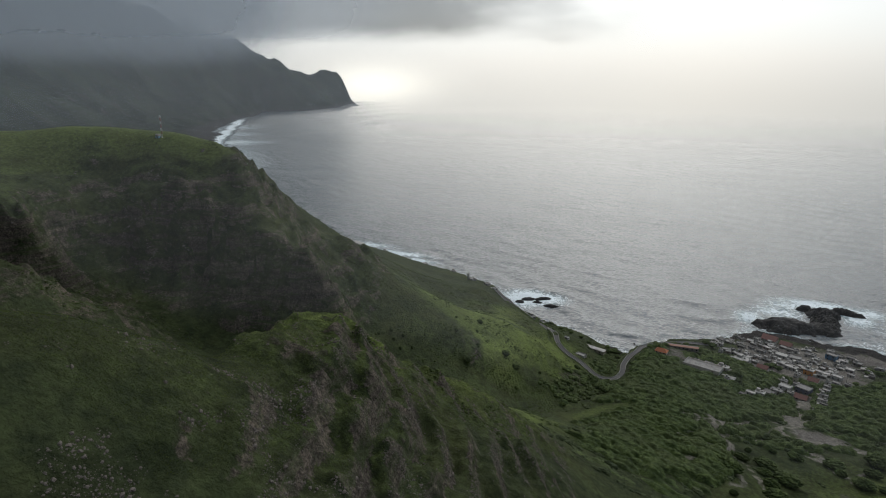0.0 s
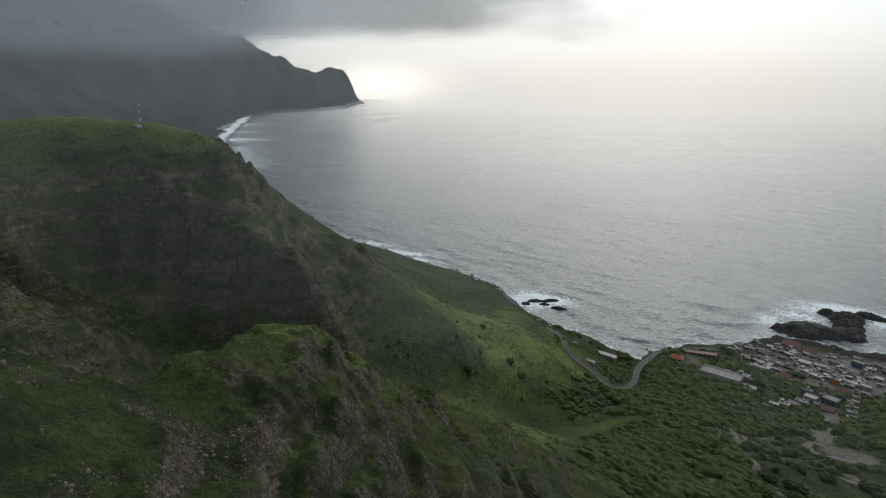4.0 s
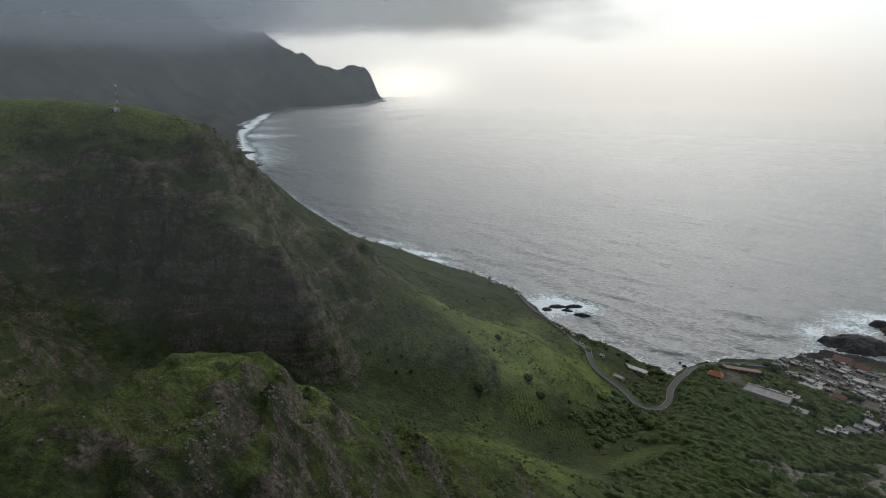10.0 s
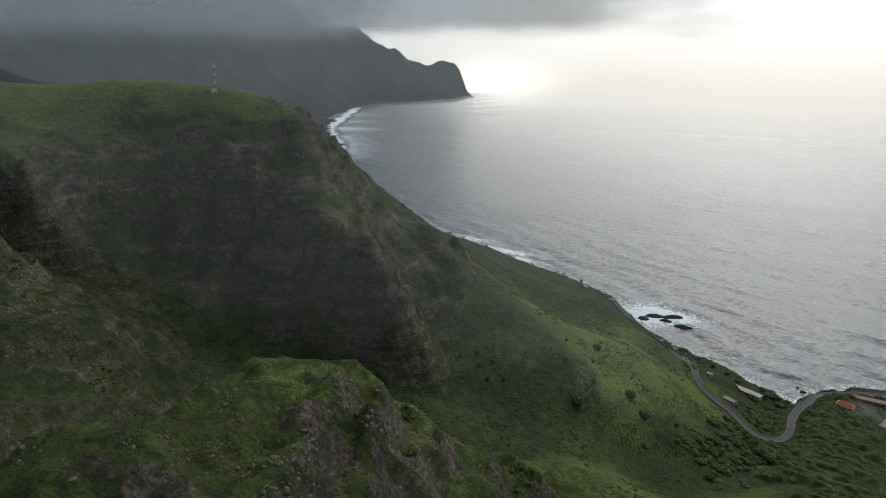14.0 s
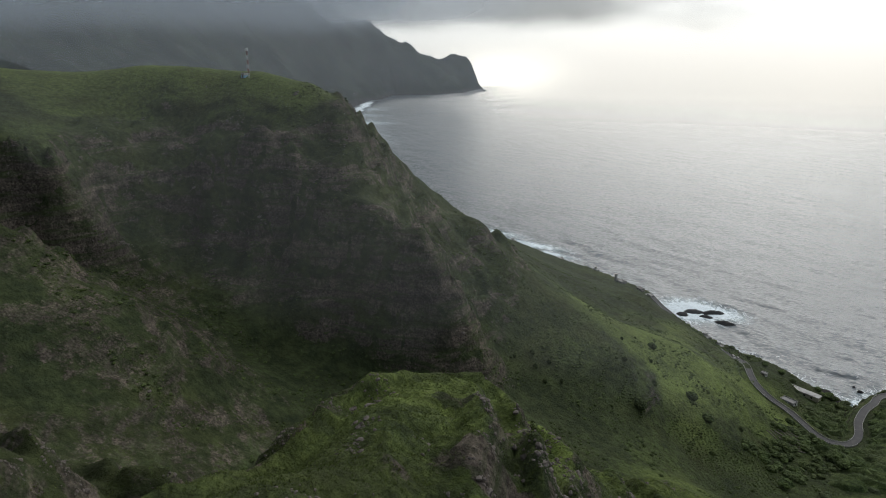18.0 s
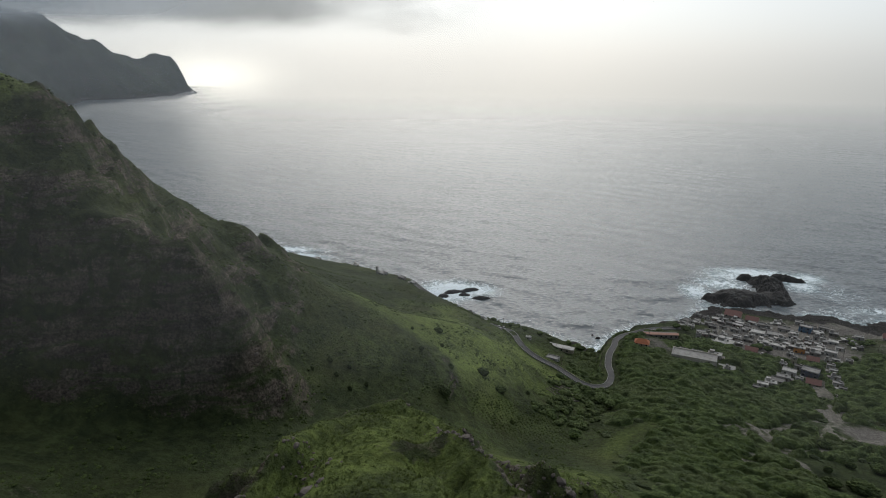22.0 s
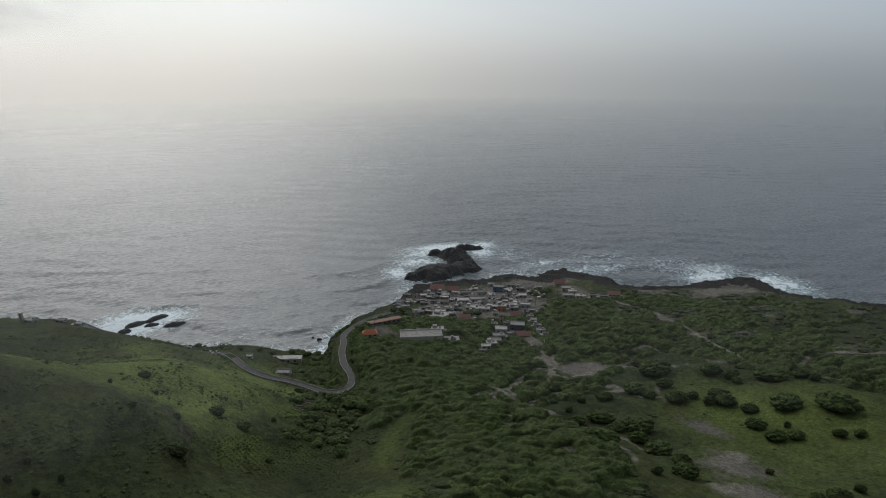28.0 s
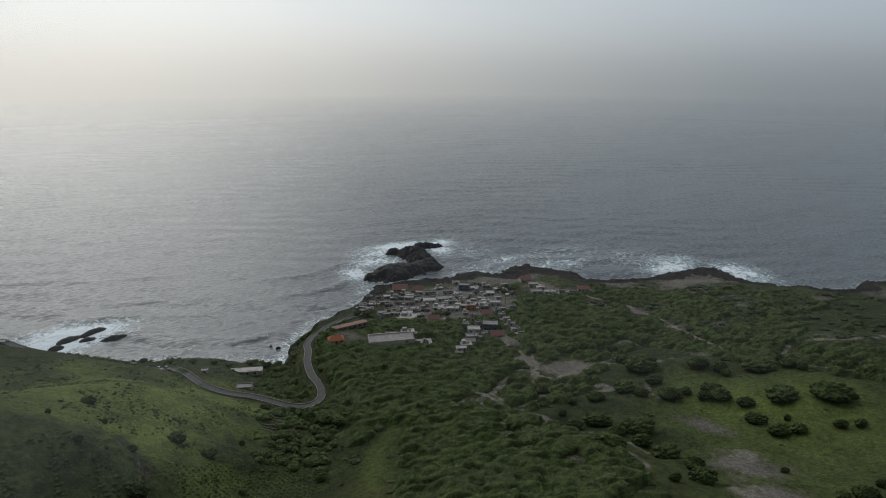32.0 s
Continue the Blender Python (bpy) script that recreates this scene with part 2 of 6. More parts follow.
def sea_material():
    m, n, b = material("sea_water")
    p = n.position()
    sep = n.add("ShaderNodeSeparateXYZ")
    n.put(sep.inputs[0], p)
    foam, sea_fade = n.attribute("foam"), n.attribute("far")
    def tilt(size, stretch, lean, detail, warp):
        """How far the surface leans, east and north, at one scale of waves."""
        m2 = n.add("ShaderNodeMapping")
        n.put(m2.inputs[0], p)
        m2.inputs["Scale"].default_value, m2.inputs["Rotation"].default_value = (stretch[0], stretch[1], 1.0), (0, 0, radians(stretch[2]))
        t = n.add("ShaderNodeTexNoise")
        n.put(t.inputs["Vector"], m2.outputs[0])
        t.inputs["Scale"].default_value, t.inputs["Detail"].default_value, t.inputs["Roughness"].default_value, t.inputs["Distortion"].default_value = size, detail, 0.6, warp
        less = n.add("ShaderNodeVectorMath", operation="SUBTRACT")
        n.put(less.inputs[0], t.outputs["Color"])
        less.inputs[1].default_value = (0.5, 0.5, 0.5)
        times = n.add("ShaderNodeVectorMath", operation="MULTIPLY")
        n.put(times.inputs[0], less.outputs[0])
        times.inputs[1].default_value = (lean * 0.38, lean, 0.0)
        return times.outputs[0]

    slant = None
    for t in (tilt(0.014, (0.25, 1.5, -26), 0.30, 2.0, 0.5), tilt(0.055, (0.18, 1.8, -28), 0.48, 3.0, 0.4), tilt(0.42, (0.35, 1.5, -26), 1.6, 5.0, 0.2), tilt(0.36, (0.6, 1.2, 30), 1.2, 5.0, 0.2)):
        if slant is None:
            slant = t
        else:
            plus = n.add("ShaderNodeVectorMath", operation="ADD")
            n.put(plus.inputs[0], slant), n.put(plus.inputs[1], t)
            slant = plus.outputs[0]
    # long swells rolling in from the open sea
    turned = n.add("ShaderNodeMapping")
    n.put(turned.inputs[0], p)
    turned.inputs["Rotation"].default_value = (0, 0, radians(-60))
    rolling = n.add("ShaderNodeTexWave")
    n.put(rolling.inputs["Vector"], turned.outputs[0])
    for key, value in (("Scale", 0.0088), ("Distortion", 7.0), ("Detail", 3.0), ("Detail Scale", 0.9), ("Detail Roughness", 0.6)):
        rolling.inputs[key].default_value = value
    roll = n.math("MULTIPLY", n.math("SUBTRACT", rolling.outputs["Fac"], 0.5), n.math("MULTIPLY", n.ramp(n.noise(p, 0.004, 3.0, 0.5), 0.35, 0.65), 0.24))
    lifted = n.add("ShaderNodeCombineXYZ")
    n.put(lifted.inputs[0], n.math("MULTIPLY", roll, 0.5)), n.put(lifted.inputs[1], n.math("MULTIPLY", roll, 0.87)), n.put(lifted.inputs[2], 0.0)
    own = n.add("ShaderNodeVectorMath", operation="ADD")
    n.put(own.inputs[0], lifted.outputs[0]), n.put(own.inputs[1], n.add("ShaderNodeNewGeometry").outputs["Normal"])
    plus = n.add("ShaderNodeVectorMath", operation="ADD")
    n.put(plus.inputs[0], slant), n.put(plus.inputs[1], own.outputs[0])
    unit = n.add("ShaderNodeVectorMath", operation="NORMALIZE")
    n.put(unit.inputs[0], plus.outputs[0])
    flat_water = unit.outputs[0]
    lace = n.noise(p, 0.13, 7.0, 0.72, None, 1.2)
    veins = n.math("ABSOLUTE", n.math("SUBTRACT", n.noise(p, 0.06, 5.0, 0.6, None, 1.5), 0.5))
    white = n.math("ADD", foam, n.math("MULTIPLY", n.math("SUBTRACT", lace, 0.5), 4.2))
    white = n.math("MAXIMUM", n.ramp(white, 0.62, 1.05), n.math("MULTIPLY", n.ramp(veins, 0.016, 0.003), n.ramp(foam, 0.08, 0.3)))
    shallow = n.mix(n.ramp(foam, 0.1, 0.8), (0.048, 0.066, 0.080), (0.10, 0.16, 0.18))
    n.put(b.inputs["Base Color"], n.mix(white, shallow, (0.66, 0.73, 0.77)))
    n.put(b.inputs["Roughness"], n.math("ADD", 0.30, n.math("MULTIPLY", white, 0.6)))
    b.inputs["IOR"].default_value = 1.33
    n.put(b.inputs["Normal"], flat_water)
    # far out the water turns transparent, in place of haze
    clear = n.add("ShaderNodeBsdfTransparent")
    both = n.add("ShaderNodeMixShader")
    n.put(both.inputs[0], sea_fade), n.put(both.inputs[1], b.outputs[0]), n.put(both.inputs[2], clear.outputs[0])
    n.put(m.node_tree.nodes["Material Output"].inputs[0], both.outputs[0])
    return m


def haze_cloud_material(name, strength, size, tint):
    """Sheet for cloud and stand-in haze: part of the light passes, part is scattered."""
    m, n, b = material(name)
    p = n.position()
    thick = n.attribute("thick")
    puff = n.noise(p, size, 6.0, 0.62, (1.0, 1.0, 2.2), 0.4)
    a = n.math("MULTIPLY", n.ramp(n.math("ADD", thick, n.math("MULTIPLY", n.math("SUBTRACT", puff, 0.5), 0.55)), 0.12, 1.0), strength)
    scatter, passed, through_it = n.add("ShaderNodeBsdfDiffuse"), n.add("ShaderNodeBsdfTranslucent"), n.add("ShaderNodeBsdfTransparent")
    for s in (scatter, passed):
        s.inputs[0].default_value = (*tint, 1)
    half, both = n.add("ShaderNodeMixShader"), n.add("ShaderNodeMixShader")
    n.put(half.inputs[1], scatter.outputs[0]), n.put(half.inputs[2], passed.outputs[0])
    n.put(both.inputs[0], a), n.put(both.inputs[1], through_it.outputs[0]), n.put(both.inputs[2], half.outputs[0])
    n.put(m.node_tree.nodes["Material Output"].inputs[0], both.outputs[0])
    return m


def leaf_material(name, dark, light, size=1.2, thin=0.0):
    m, n, b = material(name)
    p = n.position()
    island = n.add("ShaderNodeNewGeometry").outputs["Random Per Island"]
    c = n.mix(island, dark, light)
    c = n.mix(0.6, c, n.mix(n.noise(p, size, 4.0, 0.6), (0.5, 0.5, 0.5), (1.0, 1.0, 1.0)), "MULTIPLY")
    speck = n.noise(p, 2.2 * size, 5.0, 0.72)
    # near-black green in the lows of the speck noise that also makes the bump
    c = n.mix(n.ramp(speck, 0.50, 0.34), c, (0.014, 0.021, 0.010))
    n.put(b.inputs["Base Color"], c)
    b.inputs["Roughness"].default_value = 0.9
    b.inputs["Specular IOR Level"].default_value = 0.1
    n.put(b.inputs["Normal"], n.bump(speck, 1.0, 0.5))
    if thin:
        lit = n.add("ShaderNodeBsdfTranslucent")
        n.put(lit.inputs[0], c)
        both = n.add("ShaderNodeMixShader")
        n.put(both.inputs[0], thin), n.put(both.inputs[1], b.outputs[0]), n.put(both.inputs[2], lit.outputs[0])
        n.put(m.node_tree.nodes["Material Output"].inputs[0], both.outputs[0])
    return m


GROUND_MAT, SEA_MAT, FAR_MAT = ground_material(), sea_material(), mountain_material()
LAVA = plain("black_lava_rock", (0.018, 0.017, 0.017), 0.9, 0.7, 3.0, 0.0, 0.8, (0.045, 0.040, 0.035), 0.55)
BOULDER = plain("brown_basalt", (0.120, 0.102, 0.090), 0.9, 0.6, 1.0, 0.0, 0.5, (0.075, 0.066, 0.058), 0.5)
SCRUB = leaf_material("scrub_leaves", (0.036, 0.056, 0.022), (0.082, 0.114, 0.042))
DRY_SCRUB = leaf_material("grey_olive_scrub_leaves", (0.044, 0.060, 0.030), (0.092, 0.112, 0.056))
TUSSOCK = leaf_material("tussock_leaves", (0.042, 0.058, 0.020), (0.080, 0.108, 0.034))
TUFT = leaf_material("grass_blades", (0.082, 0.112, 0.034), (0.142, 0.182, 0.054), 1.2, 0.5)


def canopy_material():
    m, n, b = material("wind_bent_scrub_canopy")
    p = n.position()
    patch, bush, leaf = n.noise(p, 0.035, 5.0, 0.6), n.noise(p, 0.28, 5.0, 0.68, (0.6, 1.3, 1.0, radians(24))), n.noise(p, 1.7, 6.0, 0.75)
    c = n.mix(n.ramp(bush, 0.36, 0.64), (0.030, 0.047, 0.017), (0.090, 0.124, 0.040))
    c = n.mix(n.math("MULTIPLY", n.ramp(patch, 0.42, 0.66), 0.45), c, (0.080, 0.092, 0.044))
    # near-black green where the leaf bump is low, paler where it is high
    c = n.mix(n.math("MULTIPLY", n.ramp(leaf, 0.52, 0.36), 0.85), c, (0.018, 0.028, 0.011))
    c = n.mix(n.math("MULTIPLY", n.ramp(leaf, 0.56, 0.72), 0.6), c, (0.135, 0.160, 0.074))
    n.put(b.inputs["Base Color"], c)
    b.inputs["Roughness"].default_value = 0.9
    b.inputs["Specular IOR Level"].default_value = 0.1
    n.put(b.inputs["Normal"], n.bump(leaf, 1.0, 0.7))
    return m


CANOPY = canopy_material()
ASPHALT = plain("worn_asphalt", (0.075, 0.073, 0.075), 0.9, 0.4, 2.0, 0.0, 0.2, (0.15, 0.14, 0.13), 0.4)


# ---- ground: crest lines, valley lines and benches, joined by one smooth sheet ----
def perlin(x, y, seed=0):
    xi, yi = np.floor(x).astype(np.int64), np.floor(y).astype(np.int64)
    fx, fy = x - xi, y - yi
    u, v = fx * fx * fx * (fx * (fx * 6 - 15) + 10), fy * fy * fy * (fy * (fy * 6 - 15) + 10)

    def corner(i, j):
        h = (xi + i) * 374761393 + (yi + j) * 668265263 + seed * 974634777
        h = (h ^ (h >> 13)) * 1274126177 & 0x7FFFFFFF
        a = (h ^ (h >> 16)) % 4096 * (2 * np.pi / 4096)
        return np.cos(a) * (fx - i) + np.sin(a) * (fy - j)
    return (corner(0, 0) * (1 - u) + corner(1, 0) * u) * (1 - v) + (corner(0, 1) * (1 - u) + corner(1, 1) * u) * v


def fbm(x, y, size, octaves=4, seed=0, ridged=False):
    total, amp, x, y = 0.0, 1.0, x / size, y / size
    for k in range(octaves):
        n = perlin(x, y, seed + k)
        total = total + amp * (1 - 2 * np.abs(n) * 1.4 if ridged else n * 1.5)
        x, y, amp = x * 2.03 + 7.1, y * 2.03 + 3.7, amp * 0.5
    return total / 1.9


def step(a, b, x):
    t = np.clip((x - a) / (b - a), 0, 1)
    return t * t * (3 - 2 * t)


# places in metres: east, north (out to sea), height
NEAR_CREST = [(-330, -150, 300), (-210, -40, 264.1), (-150, 30, 241.9), (-117, 76, 223.4), (-104, 105, 202.1), (-105, 114, 206.7), (-107, 123, 201.8), (-110, 132, 196.9), (-113, 140, 197.8), (-114, 148, 194.5), (-114, 159, 194.7), (-108, 167, 185.5), (-107, 174, 178.6), (-105, 193, 160.3), (-101, 224, 140.7), (-85, 261, 105.7), (-90, 300, 85.6), (-101, 340, 57.6)]
NEAR_WEST = [(-122, 84, 214.8), (-140, 102, 193), (-156, 117, 182.4), (-153, 124, 173.6), (-149, 132, 168.3), (-151, 141, 154.2)]
WEST_FACE = [(-116, 112, 194.1), (-119, 122, 187.4), (-122, 132, 181.6), (-126, 144, 180.9), (-128, 158, 173.7), (-124, 172, 168.8), (-122, 190, 144), (-116, 220, 127.6), (-104, 258, 98.9)]
WEST_FOOT = [(-132, 122, 172.4), (-137, 135, 163.9), (-143, 150, 151.2), (-146, 175, 137.3), (-144, 215, 119)]
NEAR_EAST = [(-94, 82, 211.6), (-91, 97, 203), (-88, 114, 193.8), (-96, 148, 185.1), (-98, 163, 175.6), (-78, 140, 176.2), (-104, 176, 173.4), (-94, 208, 141.4), (-66, 120, 171), (-40, 120, 148), (-10, 130, 122), (-60, 180, 142.4), (-30, 200, 103.9), (-45, 240, 98.9), (-50, 290, 78.1)]
WEST_SPUR = [(-420, 60, 250), (-350, 130, 210), (-307, 168, 184), (-294, 174, 175), (-275, 180, 165), (-260, 184, 159), (-245, 187, 151), (-235, 189, 141), (-225, 194, 134), (-209, 197, 125)]
GULLY = [(-320, 40, 215), (-250, 110, 172), (-205, 140, 152), (-176, 154, 143), (-170, 180, 128), (-172, 235, 112), (-176, 280, 103)]
VALLEY = [(-345, 195, 165), (-290, 215, 140), (-258, 235, 121), (-225, 252, 112), (-190, 275, 105), (-178, 310, 95), (-150, 332, 84), (-122, 350, 66), (-100, 376, 50),
          (-84, 404, 40), (-66, 442, 32), (-58, 475, 24), (-52, 520, 14), (-54, 560, 6)]
PLATEAU_RIM = [(-345, 205, 194), (-388, 240, 201), (-402, 262, 205), (-385, 282, 202), (-350, 286, 195), (-326, 298, 197), (-312, 288, 196)]
PLATEAU = [(-560, 120, 262), (-470, 200, 225), (-440, 255, 220), (-436, 302, 231), (-400, 304, 228), (-358, 320, 227), (-322, 332, 222)]
SEA_CREST = [(-322, 332, 222), (-303, 336, 209), (-297, 350, 184), (-288, 365, 162), (-275, 376, 150), (-262, 388, 143), (-268, 440, 116.5), (-276, 490, 91), (-280, 560, 61), (-290, 640, 30)]
BUTTRESS = [(-316, 294, 195), (-290, 288, 178), (-265, 284, 157), (-240, 292, 158), (-218, 293, 157), (-208, 289, 136), (-198, 293, 119)]
CLIFF_FOOT = [(-350, 225, 165), (-335, 250, 158), (-310, 255, 146), (-278, 250, 132), (-245, 266, 118), (-215, 278, 112)]
RECESS = [(-230, 318, 137), (-210, 316, 115), (-262, 270, 131), (-286, 274, 147), (-244, 276, 124)]
SLOPE = [(-246, 330, 146), (-225, 345, 128), (-200, 391, 109), (-175, 410, 92), (-145, 392, 78), (-213, 475, 66), (-143, 462, 63), (-119, 394, 60), (-161, 373, 94), (-131, 366, 68),
         (-99, 396, 50), (-86, 445, 38), (-205, 545, 52)]
PLAIN = [(-33, 389, 47), (-14, 312, 67), (-57, 339, 60), (8, 343, 55), (45, 334, 48), (73, 301, 52), (20, 418, 36), (39, 424, 30), (69, 429, 32), (116, 442, 24), (126, 414, 32),
         (122, 369, 41), (93, 345, 42), (118, 314, 47), (150, 336, 46), (206, 359, 39), (235, 389, 37), (168, 463, 27), (127, 506, 24), (51, 511, 20), (-56, 406, 42), (-20, 450, 36)]
TOWN = [(-30, 530, 27), (10, 522, 23), (60, 545, 17), (100, 550, 17), (30, 590, 14), (70, 620, 9), (110, 610, 10), (150, 600, 10), (100, 650, 5), (190, 570, 13), (210, 610, 7), (-10, 575, 19), (10, 600, 14)]
EAST = [(250, 300, 46), (330, 420, 30), (290, 500, 20), (330, 540, 9), (420, 380, 30), (520, 330, 32), (700, 300, 36), (900, 250, 40), (0, 200, 92), (60, 100, 110), (200, 150, 74), (400, 100, 74), (700, 0, 90), (0, -100, 165), (300, -150, 130)]
ROAD_BENCH = [(-246, 684, 14), (-225, 660, 16), (-196, 628, 14), (-170, 600, 15), (-150, 574, 18.5), (-134, 549, 26), (-119, 526, 33.5), (-112, 504, 33), (-102, 494, 31), (-88, 483, 30), (-76, 470, 29), (-64, 466, 28.5), (-57, 472, 28), (-53, 493, 28), (-51, 515, 27.5), (-44, 541, 26), (-29, 565, 22), (-10, 586, 18), (20, 605, 13)]
BROW = [(-207, 562, 52), (-190, 566, 43), (-173, 563, 37), (-156, 549, 37), (-139, 532, 37)]
SHORE_BENCH = [(-700, 880, 12), (-530, 790, 14), (-460, 765, 14), (-395, 740, 14), (-345, 722, 13), (-300, 708, 13), (-250, 682, 14), (-215, 652, 14), (-184, 618, 12), (-140, 590, 12), (-100, 560, 18), (-95, 530, 25), (-90, 500, 28)]
COAST = [(-1000, 1125), (-760, 960), (-523, 803), (-465, 787), (-399, 763), (-349, 746), (-306, 734), (-254, 709), (-218, 681), (-184, 632), (-154, 622), (-130, 611), (-96, 594), (-70, 582),
         (-56, 570), (-46, 590), (-32, 608), (-14, 624), (4, 636), (29, 652), (47, 670), (60, 690), (85, 690), (108, 678), (128, 667), (143, 683), (164, 680), (182, 662), (201, 678), (220, 676),
         (235, 647), (244, 624), (240, 604), (265, 585), (297, 581), (324, 584), (365, 583), (378, 572), (372, 547), (366, 517), (366, 494), (380, 476), (398, 462), (419, 472), (469, 463), (560, 420), (720, 380), (1000, 340)]


def strung(line, gap):
    out = []
    for a, b in zip(line, line[1:]):
        a, b = np.array(a, float), np.array(b, float)
        n = max(1, int(np.linalg.norm((b - a)[:2]) / gap))
        out += [a + (b - a) * k / n for k in range(n)]
    return out + [np.array(line[-1], float)]


KNOTS = []
for line, gap in ((NEAR_CREST, 14), (NEAR_WEST, 14), (WEST_FACE, 12), (WEST_FOOT, 16), (WEST_SPUR, 16), (GULLY, 18), (VALLEY, 16), (PLATEAU_RIM, 14), (PLATEAU, 30), (SEA_CREST, 16), (BUTTRESS, 12),
                  (CLIFF_FOOT, 14), (ROAD_BENCH, 12), (SHORE_BENCH, 25), (BROW, 12), (RECESS, 1e9), (NEAR_EAST, 1e9), (SLOPE, 1e9), (PLAIN, 1e9), (TOWN, 1e9), (EAST, 1e9)):
    KNOTS += strung(line, gap)
KNOTS = np.array(KNOTS)


def spread(p, q):
    return np.sqrt((p[:, None, 0] - q[None, :, 0]) ** 2 + (p[:, None, 1] - q[None, :, 1]) ** 2 + 7.0 ** 2)


PULL = np.linalg.solve(spread(KNOTS, KNOTS) + np.eye(len(KNOTS)) * -1.5, KNOTS[:, 2] - 60)


def to_coast(p, line):
    """Distance to the coast line, positive on land."""
    best, inside = np.full(len(p), 1e9), np.zeros(len(p), bool)
    ring = line + [(3000, 300), (3000, -3000), (-3000, -3000), (-3000, 1100)]
    for k, (a, b) in enumerate(zip(ring, ring[1:] + ring[:1])):
        a, b = np.array(a[:2], float), np.array(b[:2], float)
        ab, ap = b - a, p - a
        if k < len(line) - 1:
            t = np.clip(ap @ ab / (ab @ ab), 0, 1)
            best = np.minimum(best, np.hypot(*(ap - t[:, None] * ab).T))
        if a[1] != b[1]:
            inside ^= ((a[1] > p[:, 1]) != (b[1] > p[:, 1])) & (p[:, 0] < a[0] + ab[0] * (p[:, 1] - a[1]) / ab[1])
    return np.where(inside, best, -best)


def within(p, ring):
    """Distance to a closed line, positive inside."""
    best, inside = np.full(len(p), 1e9), np.zeros(len(p), bool)
    for a, b in zip(ring, ring[1:] + ring[:1]):
        a, b = np.array(a, float), np.array(b, float)
        ab, ap = b - a, p - a
        best = np.minimum(best, np.hypot(*(ap - np.clip(ap @ ab / (ab @ ab), 0, 1)[:, None] * ab).T))
        if a[1] != b[1]:
            inside ^= ((a[1] > p[:, 1]) != (b[1] > p[:, 1])) & (p[:, 0] < a[0] + ab[0] * (p[:, 1] - a[1]) / ab[1])
    return np.where(inside, best, -best)


def near_line(p, line):
    """Distance to a line and the height of the nearest place on it."""
    best, high = np.full(len(p), 1e9), np.zeros(len(p))
    for a, b in zip(line, line[1:]):
        a, b = np.array(a, float), np.array(b, float)
        ab, ap = b[:2] - a[:2], p - a[:2]
        t = np.clip(ap @ ab / (ab @ ab), 0, 1)
        d = np.hypot(*(ap - t[:, None] * ab).T)
        near = d < best
        best, high = np.where(near, d, best), np.where(near, a[2] + (b[2] - a[2]) * t, high)
    return best, high


def smooth_height(p):
    return 60 + np.concatenate([spread(q, KNOTS) @ PULL for q in np.array_split(p, max(1, len(p) // 6000))])


def axis(stops):
    """Grid lines: (start, spacing) pairs, the last one the end."""
    out = []
    for (a, s), (b, _) in zip(stops, stops[1:]):
        out += list(np.linspace(a, b, max(1, round((b - a) / s)), endpoint=False))
    return np.array(out + [stops[-1][0]])


GX = axis([(-1400, 25), (-700, 7), (-440, 3), (-170, 1.1), (-55, 2.3), (260, 2.6), (480, 9), (1300, 0)])
GY = axis([(-500, 30), (-100, 8), (40, 1.3), (215, 2.4), (540, 2.2), (700, 8), (1180, 0)])
XX, YY = np.meshgrid(GX, GY)
PTS = np.stack([XX.ravel(), YY.ravel()], 1)
px, py = PTS.T
base = smooth_height(PTS)
steep = np.hypot(*np.gradient(base.reshape(XX.shape), GY, GX)).ravel()
bold = step(0.6, 1.25, steep)
# ribs and gullies on the steep faces, ledges in the cliffs
warp = fbm(px, py, 45, 3, 5) * 12
FACE = [(-402, 262), (-385, 282), (-350, 286), (-326, 298), (-306, 310), (-303, 336), (-288, 365), (-275, 378), (-264, 395), (-266, 436), (-238, 424), (-212, 372), (-192, 296), (-215, 274), (-245, 260), (-278, 244), (-310, 248), (-335, 243), (-365, 222), (-398, 240)]
face = step(-9, 7, within(PTS, FACE) + fbm(px, py, 26, 4, 171) * 9)
table_top = step(188, 197, base) * step(-292, -312, px) * step(225, 250, py + 0.9 * np.clip(-360 - px, 0, 60) * 0.2) * step(1.3, 0.8, steep) * (1 - face)
# ribs and gullies running down the dark amphitheatre
across, down = px * 0.8 + py * 0.6, px * 0.6 - py * 0.8
bend_in = fbm(px, py, 60, 3, 173) * 0.9
ribs_down = (1 - 2.8 * np.abs(perlin(across / 26 + bend_in, down / 95, 175))) * 6.0 + (1 - 2.8 * np.abs(perlin(across / 10 + bend_in * 2, down / 42, 177))) * 2.4
rough = (fbm(px + warp, py - warp, 42, 5, 11, True) * 10 + fbm(px - warp, py, 15, 4, 15, True) * 4.2) * np.maximum(bold * (1 - 0.45 * face), 0.3 * face) * (1 - 0.9 * table_top)
ledge = np.sin((base + fbm(px, py, 30, 3, 21) * 7) * (2 * np.pi / 9.5)) * (2.1 * step(0.6, 1.2, steep) + 1.1 * face) * (1 - table_top)
soft = fbm(px, py, 60, 5, 31) * (1.0 + 2.0 * bold) + fbm(px, py, 7, 4, 41) * (0.35 + 0.9 * bold) + fbm(px, py, 2.6, 3, 45) * (0.25 + 0.45 * bold)
hummock = fbm(px, py, 48, 4, 35) * 4.5 * step(-60, 30, px) * step(110, 160, py)
shelf, road_high = near_line(PTS, ROAD_BENCH)
calm = step(7, 22, shelf)
town = np.exp(-((px - 70) / 110) ** 2 - ((py - 590) / 60) ** 2)
